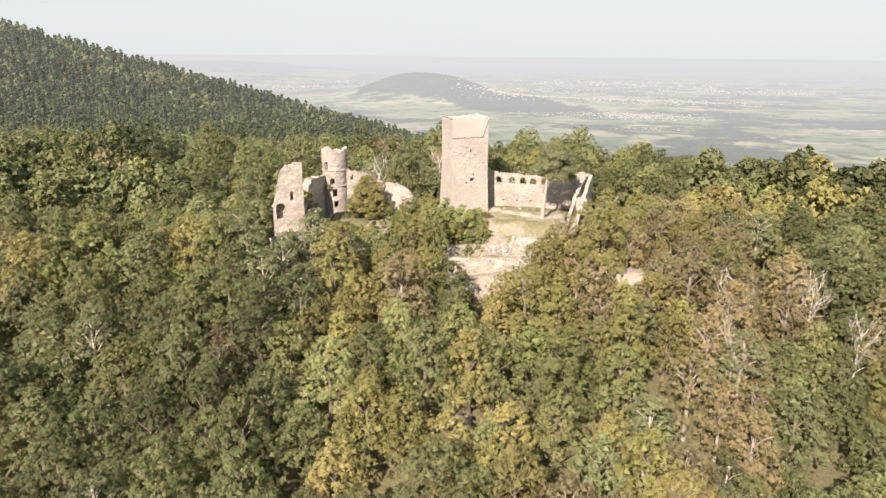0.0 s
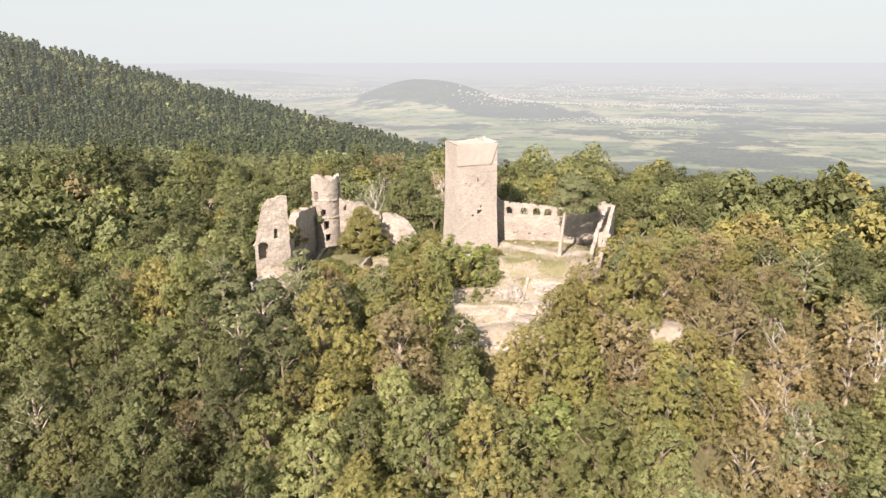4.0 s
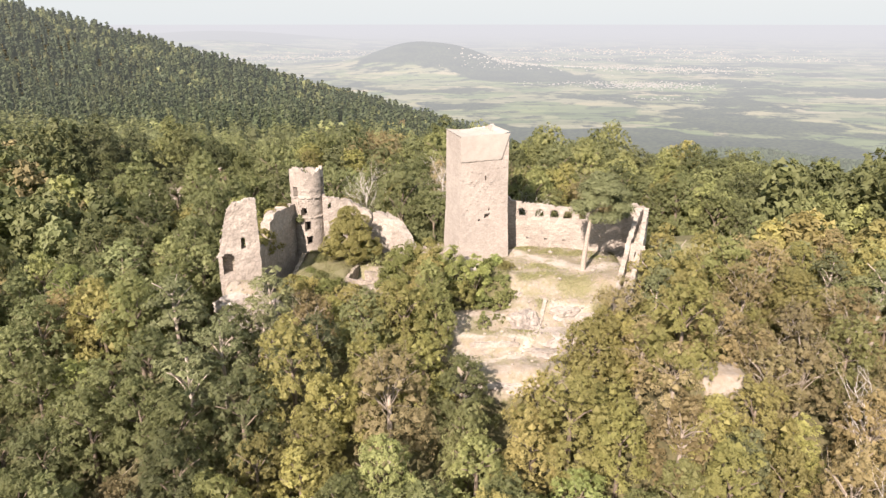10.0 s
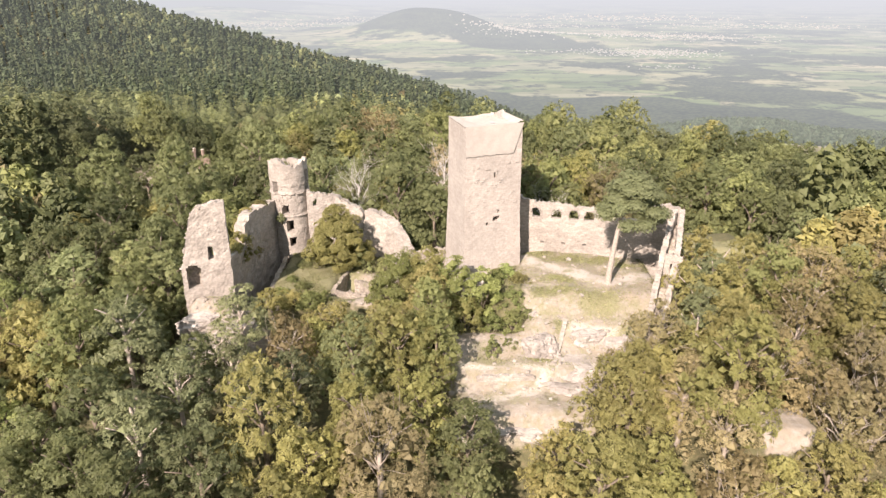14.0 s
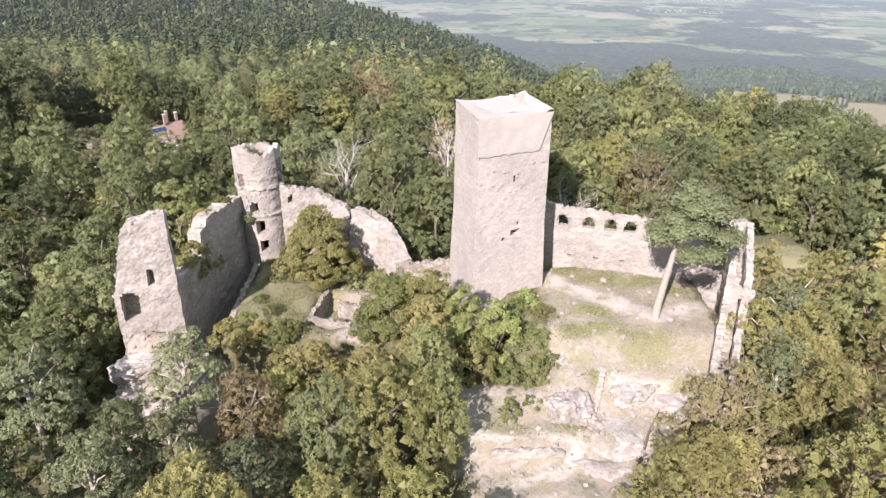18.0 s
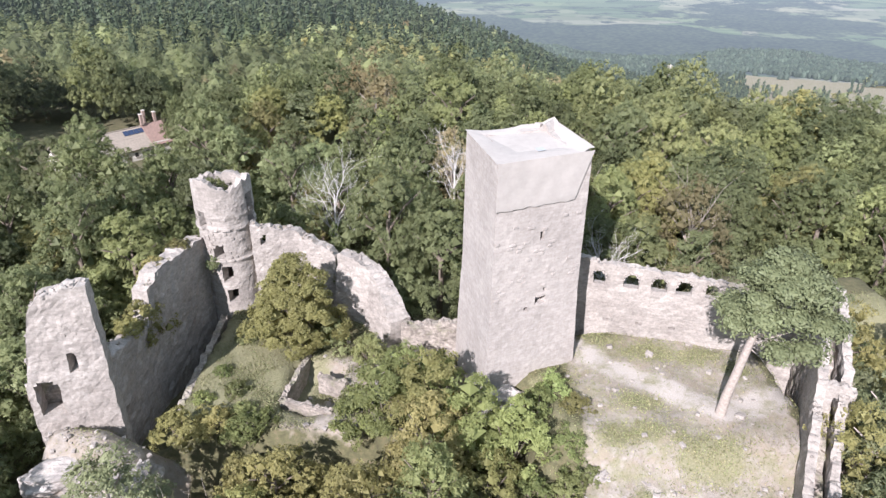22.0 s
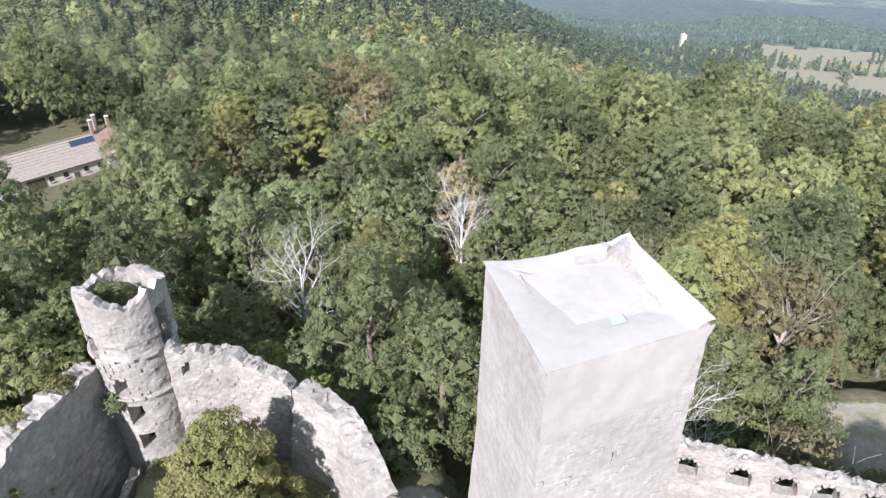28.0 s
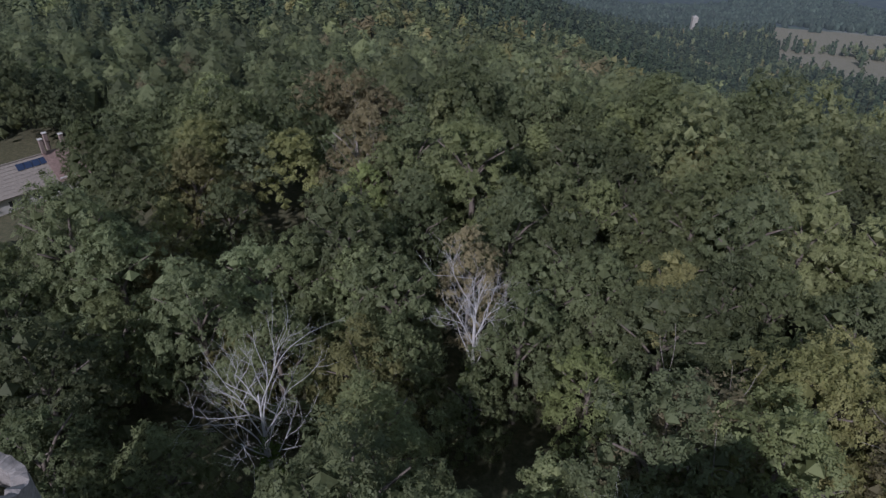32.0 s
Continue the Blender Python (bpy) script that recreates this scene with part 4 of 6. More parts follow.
PW = ((-17.6, 203.6), (-12.5, 200.6), (-8.4, 195.4))
p_top = profile((0, 0.3), (3, 0.1), (7, -1.2), (10, -3.2), (12, -5.2), (13.5, -6.4))
panel_wall = thing("slumped_wall", "bright sloping wall panel with a rounded crown", "castle wall")
part("masonry", ruin("masonry", PW, 1.9, -18.0, p_top, [], STONE, 0.42, 0.2, 0.18, 17), panel_wall)
stones_on(panel_wall, PW, -6, -1.5, 40, STONE, rnd, lambda s, z: z > p_top(s) - 0.8)
crest_stones(panel_wall, PW, p_top, 24, STONE, rnd, 1.7, (0.2, 0.45))

LOWW = ((-8.0, 195.0), (0.4, 193.6))
low_top = profile((0, -6.2), (3, -5.6), (6, -5.0), (9, -4.4))
low_wall = thing("low_wall", "low rubble wall joining the panel to the keep", "castle wall")
part("masonry", ruin("masonry", LOWW, 1.2, -16.0, low_top, [], STONE_MOSS, 0.42, 0.16, 0.0, 19), low_wall)
crest_stones(low_wall, LOWW, low_top, 30, STONE_MOSS, rnd, 1.1)

# ---- footings of a small building in the yard
foot_lines = (((-20.4, 192.0), (-22.0, 183.4)), ((-22.0, 182.6), (-15.2, 180.6)), ((-18.2, 187.6), (-14.4, 185.6)))
for a, b in foot_lines:
    f_top = profile((0, -8.9), (4, -8.7), (8, -9.0))
    footing = thing("wall_footing", "knee-high remains of a wall in the yard", "ruin", group="footings in the yard")
    part("masonry", ruin("masonry", (a, b), 0.7, -13.5, f_top, [], STONE_MOSS, 0.35, 0.12, 0.0, 23), footing)
    crest_stones(footing, (a, b), f_top, 22, STONE_MOSS, rnd, 0.7, (0.2, 0.45))


# ---------------------------------------------------------------- trees
def unit(v):
    return v / np.maximum(np.linalg.norm(v, axis=-1, keepdims=True), 1e-9)


def icosphere(level):
    bm = bmesh.new()
    bmesh.ops.create_icosphere(bm, subdivisions=level, radius=1)
    v = np.array([x.co for x in bm.verts])
    bm.verts.index_update()
    f = np.array([[x.index for x in t.verts] for t in bm.faces])
    bm.free()
    return v, f


ICO1 = icosphere(1)
OCTA = np.array(((1, 0, 0), (0, 1, 0), (-1, 0, 0), (0, -1, 0), (0, 0, 1), (0, 0, -1.0))), np.array(((0, 1, 4), (1, 2, 4), (2, 3, 4), (3, 0, 4), (1, 0, 5), (2, 1, 5), (3, 2, 5), (0, 3, 5)))


def leaf_quads(rng, pts, nor, size, droop=0.0, aspect=0.8, loose=0.42):
    """Small three-cornered leaf sprays at pts that face roughly along nor."""
    n = len(pts)
    nn = unit(nor + rng.normal(0, loose, (n, 3)))
    t = unit(np.cross(nn, rng.normal(0, 1, (n, 3))))
    b = np.cross(nn, t) * aspect
    s = size * rng.uniform(0.8, 1.45, (n, 1))
    q = np.stack((pts - (t + b * 0.8) * s, pts + (t - b * 0.7) * s + nn * s * 0.2, pts + (b * 1.25 + t * rng.uniform(-0.4, 0.4, (n, 1))) * s), 1)
    q[..., 2] -= droop * rng.uniform(0, 1, (n, 1))
    return q.reshape(-1, 3), np.arange(3 * n).reshape(n, 3)


def lobes_of(rng, kind, R, H):
    """Centres and radii of the boughs that make up a crown, above its own ground point."""
    if kind == "pine":
        n = 24
        a = np.arange(n) * 2.4 + rng.uniform(0, 6)
        k = np.sqrt((np.arange(n) + 0.5) / n)
        c = np.stack((R * 0.85 * k * np.cos(a), R * 0.85 * k * np.sin(a), H * (0.97 - 0.5 * k ** 1.2) + rng.uniform(-1.0, 1.0, n)), -1)
        r = np.stack((np.full(n, 0.34 * R), np.full(n, 0.34 * R), np.full(n, 0.17 * R)), -1) * rng.uniform(0.75, 1.3, (n, 1))
        return c, r
    n = 34 if kind != "bush" or R > 5 else 14
    i = np.arange(n)
    h = (i + 0.5) / n
    a = i * 2.399 + rng.uniform(0, 6)
    # an uneven outline: some sides of the crown reach further out and up than others
    side = 1 + 0.16 * np.sin(a * 2 + rng.uniform(0, 6)) + 0.1 * np.sin(a * 3 + rng.uniform(0, 6))
    rad = R * 0.80 * np.sqrt(np.clip(1 - (h * 1.02) ** 2.0, 0, 1)) * rng.uniform(0.66, 1.14, n) * side
    low = 0.24 if kind != "bush" else 0.12
    c = np.stack((rad * np.cos(a), rad * np.sin(a), H * (low + (0.88 - low) * h) + rng.uniform(-0.7, 0.7, n) * H / 15), -1)
    r = R * rng.uniform(0.19, 0.38, (n, 1)) * np.array((1, 1, 0.86)) * (1.08 - 0.25 * h[:, None]) * (1.3 if kind == "bush" else 1.0)
    return c, r


def crown(rng, kind, R, H, leaves, size, low=0.0):
    """Vertices and faces of a broadleaf or pine crown, and how many vertices its inner core has:
    boughs break up into tufts, tufts into leaf sprays."""
    c, r = lobes_of(rng, kind, R, H)
    verts, faces, base = [], [], 0
    v0, f0 = OCTA
    for ci, ri in zip(c, r):
        k = (0.6 if kind == "bush" else 0.42) * (1 + 0.12 * rng.normal(0, 1, (len(v0), 1)))
        verts.append(ci + v0 * ri * k)
        faces += (f0 + base).tolist()
        base += len(v0)
    tufts = 9
    d = unit(rng.normal(0, 1, (len(c), tufts, 3)) + np.array((0, 0, 0.5)) + 0.5 * unit(c - np.array((0, 0, H * 0.45)))[:, None])
    tc = (c[:, None] + d * r[:, None] * rng.uniform(0.62, 1.0, (len(c), tufts, 1))).reshape(-1, 3)
    tr = (r[:, None] * rng.uniform(0.26, 0.5, (len(c), tufts, 1))).reshape(-1, 3)
    td = d.reshape(-1, 3)
    w = tr[:, 0] ** 2
    pick = rng.choice(len(tc), leaves * 3, p=w / w.sum())
    d = unit(rng.normal(0, 1, (leaves * 3, 3)) + np.array((0, 0, 0.35)) + 0.4 * td[pick])
    p = tc[pick] + d * tr[pick] * rng.uniform(0.6, 1.15, (leaves * 3, 1))
    inside = p[:, 2] < low * H
    for ci, ri in zip(c, r):
        inside |= (((p - ci) / (ri * 0.74)) ** 2).sum(-1) < 1
    p, d, td = p[~inside][:leaves], d[~inside][:leaves], td[pick][~inside][:leaves]
    nor = unit(0.6 * d + 0.4 * td + 0.6 * unit(p - np.array((0, 0, H * 0.4))) + np.array((0, 0, 0.35)))
    qv, qf = leaf_quads(rng, p, nor, size, loose=0.5)
    verts.append(qv)
    faces += (qf + base).tolist()
    return np.concatenate(verts), faces, base


def foliage(name, v, f, core, material):
    """A crown's mesh; its sprays, but not its core, are broken up into leaflets."""
    me = from_arrays(name, v, f, material)
    me.attributes.new("spray", "FLOAT", "POINT").data.foreach_set("value", (np.arange(len(v)) >= core).astype(np.float32))
    return me


def fir_crown(rng, R, H, leaves, size):
    """Drooping tiers of needles round a spire, each bough end free of the next."""
    h = rng.uniform(0.06, 1.0, leaves) ** 0.8
    tier = np.round(h * 13) / 13
    a = rng.uniform(0, 2 * np.pi, leaves)
    lobe = 0.72 + 0.28 * np.cos(a * 7 + tier * 40)
    rad = R * (1 - tier) ** 0.85 * lobe * rng.uniform(0.5, 1.05, leaves) + 0.12
    p = np.stack((rad * np.cos(a), rad * np.sin(a), H * tier * 0.94 + H * 0.06 - 0.28 * rad + rng.uniform(-0.2, 0.2, leaves)), -1)
    nor = unit(np.stack((np.cos(a) * 0.6, np.sin(a) * 0.6, np.full(leaves, 0.75)), -1))
    qv, qf = leaf_quads(rng, p, nor, size, 0.3, loose=0.28)
    n = 9
    ring = np.arange(n) * 2 * np.pi / n
    core = np.concatenate((np.stack((0.5 * R * np.cos(ring), 0.5 * R * np.sin(ring), np.full(n, 0.08 * H)), -1), [[0, 0, H * 0.97]]))
    cf = [[i, (i + 1) % n, n] for i in range(n)]
    return np.concatenate((core, qv)), cf + (qf + n + 1).tolist(), n + 1


def tube(path, radii, sides=6):
    """A tapered tube along a path."""
    path = [Vector(p) for p in path]
    verts, faces = [], []
    for i, (p, r) in enumerate(zip(path, radii)):
        d = (path[min(i + 1, len(path) - 1)] - path[max(i - 1, 0)]).normalized()
        s = d.cross(Vector((0.3, 0.9, 0.2))).normalized()
        t = d.cross(s)
        for k in range(sides):
            a = 2 * math.pi * k / sides
            verts.append(tuple(p + (s * math.cos(a) + t * math.sin(a)) * r))
    for i in range(len(path) - 1):
        for k in range(sides):
            a, b = i * sides + k, i * sides + (k + 1) % sides
            faces.append((a, b, b + sides, a + sides))
    faces.append(tuple(range((len(path) - 1) * sides, len(path) * sides)))
    return verts, faces


def joined(pieces):
    verts, faces = [], []
    for v, f in pieces:
        b = len(verts)
        verts += [tuple(p) for p in v]
        faces += [tuple(i + b for i in q) for q in f]
    return verts, faces


def branching(rnd, start, direction, length, radius, depth, out, spread=0.75, up=0.25):
    """Boughs that fork, for trunks and bare trees."""
    pts, p, d = [start], start, direction.normalized()
    n = 4
    for _ in range(n):
        d = (d + Vector([rnd.uniform(-0.22, 0.22) for _ in range(3)]) + Vector((0, 0, up * 0.25))).normalized()
        p = p + d * length / n
        pts.append(p)
    out.append(tube(pts, [radius * (1 - 0.6 * i / n) for i in range(n + 1)], 5 if depth else 4))
    if depth == 0:
        return
    for i in range(rnd.choice((3, 4))):
        k = rnd.randint(1, n)
        nd = (d + Vector([rnd.uniform(-spread, spread) for _ in range(3)]) + Vector((0, 0, up))).normalized()
        branching(rnd, pts[k], nd, length * rnd.uniform(0.5, 0.75), radius * 0.48, depth - 1, out, spread, up)


def trunk_mesh(rnd, H, R, bark, lean=0.0, bare=0.55):
    out = []
    top = Vector((lean * H * 0.5, 0, H * bare + 1.5))
    pts = [Vector((0, 0, -1.0)), Vector((lean * H * 0.1, 0, H * 0.2)), Vector((lean * H * 0.25, rnd.uniform(-0.2, 0.2), H * 0.4)), top]
    out.append(tube(pts, (0.42, 0.34, 0.28, 0.16), 7))
    if bark is BARK_PALE:
        for i in range(9):
            a = i * 2.4 + rnd.uniform(-0.3, 0.3)
            s = pts[1].lerp(top, 0.35 + 0.07 * i)
            branching(rnd, s, Vector((math.cos(a) * 0.75, math.sin(a) * 0.75, 0.9)), R * rnd.uniform(0.75, 1.05), 0.06, 1, out, 0.8, 0.2)
    for i in range(5):
        a = i * 1.26 + rnd.uniform(-0.3, 0.3)
        s = pts[2].lerp(pts[3], rnd.uniform(0.1, 0.9))
        e = s + Vector((math.cos(a) * R * 0.6, math.sin(a) * R * 0.6, H * 0.2))
        m = s.lerp(e, 0.5) + Vector((0, 0, 0.4))
        out.append(tube((s, m, e), (0.15, 0.1, 0.05), 5))
    v, f = joined(out)
    return from_arrays("trunk", v, f, bark, True)


SPECIES = {
    "oak": ("broadleaf_tree", "full green broadleaf tree on the wooded slope", BARK),
    "deep": ("broadleaf_tree", "dark green broadleaf tree in the wood", BARK),
    "yellow": ("yellowing_tree", "broadleaf tree turning yellow-green in late summer", BARK),
    "brown": ("browning_tree", "drought-browned broadleaf tree with thin crown", BARK_PALE),
    "light": ("light_green_tree", "light green broadleaf tree standing in full sun", BARK),
    "pine": ("pine_tree", "grey-green pine with layered boughs", BARK_PINE),
    "fir": ("fir_tree", "dark conical fir on the hillside", BARK),
}
PROTO = {}
rng = np.random.default_rng(7)


def prototype(kind, variant, near):
    key = (kind, variant, near)
    if key in PROTO:
        return PROTO[key]
    r = random.Random(hash_of(key))
    g = np.random.default_rng(hash_of(key))
    H = 15.0
    count, size = ((2900, 0.27), (1900, 0.32), (520, 0.54), (4400, 0.21), (1750, 0.3))[near]
    if kind == "fir":
        R = 3.2
        v, f, core = fir_crown(g, R, H + 3, count // 2, size * 1.2)
    elif kind == "pine":
        R = 4.4
        v, f, core = crown(g, "pine", R, H, count, size * 0.85)
    else:
        R = (5.1, 5.6, 4.7, 5.3)[variant]
        v, f, core = crown(g, kind, R, H, int(count * 0.72) if kind == "brown" else count, size, 0.4 if near in (2, 4) else 0.0)
    PROTO[key] = (v, f, R, H, r, core)
    return PROTO[key]


def hash_of(key):
    return sum(ord(c) * (i + 3) for i, c in enumerate(str(key)))


MODEL = {}


def plant(kind, variant, x, y, scale, yaw, stretch=1.0):
    """One tree as a thing of its own, with trunk and crown; alike trees share their meshes."""
    fine = 1 if y < 122 else (3 if 195 < y < 252 and abs(x) < 46 else 0)
    key = (kind, variant, fine)
    name, label, bark = SPECIES[kind]
    if key not in MODEL:
        v, f, R, H, r, core = prototype(kind, variant, fine)
        MODEL[key] = (trunk_mesh(r, H, R, bark, 0, 0.75 if kind == "pine" else 0.55), foliage("crown", v, f, core, LEAF[kind]))
    tree = thing(name, label, "tree", group="trees of the castle hill")
    z = float(ground(x, y))
    tree.matrix_basis = pose(x, y, z, 0, 0, yaw) @ Matrix.Diagonal((scale, scale, scale * stretch, 1))
    part("trunk", MODEL[key][0], tree)
    part("crown", MODEL[key][1], tree)
    return tree


def open_ground(x, y):
    """Places kept free of trees: the castle, its terraces, the clearings and the farm."""
    for x0, x1, y0, y1 in ((-48, -33, 171, 213), (-37, 16, 177, 211), (9, 36, 160, 195), (35, 44, 172, 193), (0, 24, 154, 172), (1, 27, 148, 160), (6, 18, 142, 150), (36, 47, 203, 213), (17, 30, 154, 163), (38.5, 48.5, 138.5, 147.5), (46, 54, 197, 219), (53, 74, 190, 219), (-33, -15, 211, 221), (-29, -21, 220, 231), (-6, 1, 236, 247), (-136, -84, 281, 331), (-46, -30, 160, 178)):
        if x0 < x < x1 and y0 < y < y1:
            return True
    return False


def in_sight(x, y):
    return abs(x) < 0.70 * (y + 6) + 16 and y > 66


# stands of one kind that can be told apart in the wood
FRONT_STANDS = (
    (98, 152, 15, "deep"), (76, 112, 8, "deep"), (-12, 105, 5, "yellow"), (-10, 137, 8, "brown"), (-11, 123, 6, "oak"), (26, 120, 11, "oak"),
    (21, 143, 8, "yellow"), (54, 145, 11, "brown"), (56, 119, 10, "brown"), (80, 141, 14, "brown"), (-29, 152, 9, "pine"), (-42, 130, 5, "brown"),
    (-65, 160, 6, "yellow"), (-33, 160, 6, "pine"), (-21, 152, 7, "brown"), (-20, 161, 6, "yellow"), (5, 128, 8, "oak"), (-45, 100, 26, "deep"),
    (-80, 120, 26, "deep"), (70, 104, 14, "deep"), (82, 128, 10, "deep"), (-8, 150, 9, "yellow"),
)
BACK_STANDS = (
    (108, 175, 14, "deep"), (-68, 202, 14, "deep"), (88, 195, 18, "yellow"), (50, 172, 9, "yellow"), (46, 180, 5, "pine"), (46, 168, 5, "pine"),
    (44, 296, 8, "oak"), (-29, 330, 14, "brown"), (-49, 284, 9, "yellow"), (11, 272, 9, "oak"), (35, 226, 7, "yellow"), (-14, 168, 6, "yellow"),
    # darker leaf kinds here also carry the shade of the hollows
    (-60, 180, 9, "oak"), (-60, 205, 9, "deep"), (-112, 240, 34, "deep"), (-52, 246, 15, "deep"), (-140, 320, 40, "deep"), (-75, 345, 22, "deep"),
    (10, 235, 6, "deep"), (30, 255, 8, "deep"), (-52, 172, 7, "deep"), (-52, 192, 8, "deep"),
# (-52, 172): the dark leaf colour stands in for trees in shadow
)


def species_at(x, y, u, w):
    for cx, cy, r, kind in FRONT_STANDS + BACK_STANDS:
        if (x - cx) ** 2 + (y - cy) ** 2 < r * r and u < 0.85:
            return kind
    if y > 420:
        stand = noise.noise(Vector((x * 0.008, y * 0.008, 3.3))) + 0.5 * noise.noise(Vector((x * 0.03, y * 0.03, 1.3)))
        firs = 0.9 * float(step(480, 900, y - 0.4 * x)) - 0.1 + 1.0 * stand
        if u < firs:
            return "fir"
        share = (u - firs) / max(1 - firs, 0.01)
        if x < -0.2 * y:
            return "deep" if share < 0.9 else "oak"
        return "deep" if share < 0.62 else ("oak" if share < 0.82 else ("yellow" if share < 0.95 else "brown"))
    if y > 215 and x < -50:
        return "deep" if u < 0.84 else ("oak" if u < 0.97 else "brown")
    if y > 205:
        return "deep" if u < 0.58 else ("oak" if u < 0.92 else ("yellow" if u < 0.96 else ("pine" if u < 0.98 else "brown")))
    if x > 14:
        return "yellow" if u < 0.44 else ("brown" if u < 0.74 else ("oak" if u < 0.94 else "pine"))
    if x > -30:
        return "oak" if u < 0.26 else ("deep" if u < 0.28 else ("yellow" if u < 0.76 else ("brown" if u < 0.95 else "pine")))
    return "deep" if u < 0.45 else ("oak" if u < 0.78 else ("yellow" if u < 0.88 else ("pine" if u < 0.94 else "brown")))


sites = []
g = np.random.default_rng(21)
gap = 7.9
for iy in range(int((345 - 62) / gap)):
    for ix in range(-36, 37):
        x = (ix + (0.5 if iy % 2 else 0)) * gap + g.uniform(-2.6, 2.6)
        y = 62 + iy * gap + g.uniform(-2.6, 2.6)
        u, w, s, yaw = g.uniform(), g.uniform(), g.uniform(0.84, 1.34), g.uniform(0, 360)
        if -140 < x < -60 and 250 < y < 302:
            s *= 0.44
        if 14 < x < 33 and 134 < y < 153:
            s *= 0.84 if x < 21 else 1.0
        if y > 205:
            s *= 0.96 + 0.42 * ((u * 13.7) % 1)
            if (w * 17.3) % 1 < 0.2:
                continue
        if in_sight(x, y) and not open_ground(x, y):
            sites.append((x, y, u, w, s, yaw))

near_key = lambda q: min(math.hypot(q[0] * 0.72, q[1] - 170), math.hypot(q[0] * 0.8, q[1] - 228), math.hypot(q[0] * 0.8, q[1] - 130))
sites.sort(key=near_key)
# trees that can be told apart, by kind: where they stand and how large they are
SINGLE = {}
SINGLE["yellow"] = (
    (19.2, 136.1, 1.35), (-83.2, 207.9, 1.15), (-69.3, 218.3, 1.2), (-19.5, 170.6, 0.92), (-20.8, 129.5, 1.0), (-9.9, 167.5, 1.0), (-3.2, 172.6, 0.95), (37.4, 143.7, 1.2),
    (26.3, 150.3, 1.1), (58.5, 190.4, 1.15), (-15.0, 174.0, 0.5), (54.1, 135.2, 1.0), (-24.0, 172.4, 0.68), (-52.4, 287.0, 1.1), (43.5, 296.1, 1.35), (46.4, 235.9, 1.0),
    (4.8, 317.2, 1.0), (40.5, 135.2, 1.15), (47.2, 136.4, 1.1), (-13.1, 108.1, 1.3), (15.0, 100.1, 1.0), (49.4, 129.7, 1.0),
)
SINGLE["light"] = (
    (12.2, 237.1, 1.15), (-19.8, 279.0, 1.2), (-73.4, 169.0, 1.2), (-63.5, 148.2, 0.8), (19.2, 127.0, 0.95),
)
SINGLE["pine"] = (
    (-33.1, 164.0, 1.1), (-37.3, 148.1, 1.1), (-53.6, 170.9, 0.9), (45.8, 182.5, 1.0), (43.6, 131.0, 0.95),
)
SINGLE["brown"] = (
    (-24.8, 161.7, 1.0), (-8.6, 139.3, 1.4), (-46.0, 125.0, 0.95), (69.7, 183.5, 1.3), (33.5, 149.6, 1.0), (59.5, 146.5, 1.3), (73.8, 158.9, 1.2), (65.9, 137.0, 1.2),
    (36.0, 134.8, 1.1), (92.9, 199.9, 1.1), (-25.6, 332.5, 1.2), (-4.2, 289.8, 1.0), (51.0, 141.5, 1.0), (36.2, 141.0, 1.0), (49.5, 114.9, 1.2), (58.3, 105.0, 1.2),
    (83.0, 146.0, 1.3),
)
SINGLE["deep"] = (
    (2.9, 144.0, 1.05), (-31.1, 137.1, 1.2), (-39.4, 132.3, 1.2), (-49.3, 147.1, 1.2), (-66.9, 144.0, 1.2), (-67.7, 134.0, 1.1), (-54.8, 136.4, 1.1), (-14.0, 122.0, 1.2),
    (80.3, 170.2, 1.0), (74.5, 129.1, 1.0), (12.2, 274.6, 1.3), (-40.1, 271.7, 1.15), (-64.3, 253.1, 1.2), (62.1, 269.3, 1.2), (50.0, 249.6, 1.1), (-84.3, 169.1, 1.2),
    (-2.7, 118.8, 1.3), (-24.5, 106.2, 1.2), (-86.8, 134.0, 1.2), (103.6, 153.4, 1.2), (92.3, 136.0, 1.1), (-65.4, 109.6, 1.2), (85.9, 111.2, 1.1),
)
SINGLE["oak"] = (
    (-10.6, 223.5, 1.45), (-44.9, 243.5, 1.15), (35.7, 236.3, 1.3), (-36.5, 314.0, 1.1), (4.8, 129.8, 1.1), (25.4, 117.5, 1.55), (-30.5, 122.1, 1.2), (-0.2, 99.2, 1.2),
    (29.3, 101.0, 1.1), (-41.6, 103.7, 1.2), (-65.7, 122.5, 1.2), (71.4, 117.3, 1.1),
)
placed_singly = [(x, y, s) for kind in SINGLE for x, y, s in SINGLE[kind]]
sites = [q for q in sites if all(math.hypot(q[0] - x, q[1] - y) > 4.9 * s for x, y, s in placed_singly)]
for kind in SINGLE:
    for x, y, s in SINGLE[kind]:
        plant(kind, int(abs(x * 7.3 + y) % 4) if kind != "pine" else int(abs(x) % 2), x, y, s, (x * 37 + y * 11) % 360, 1.0 + 0.02 * (abs(x * 3 + y) % 8))
NEAR = sites[:330]
MID = sites[330:]
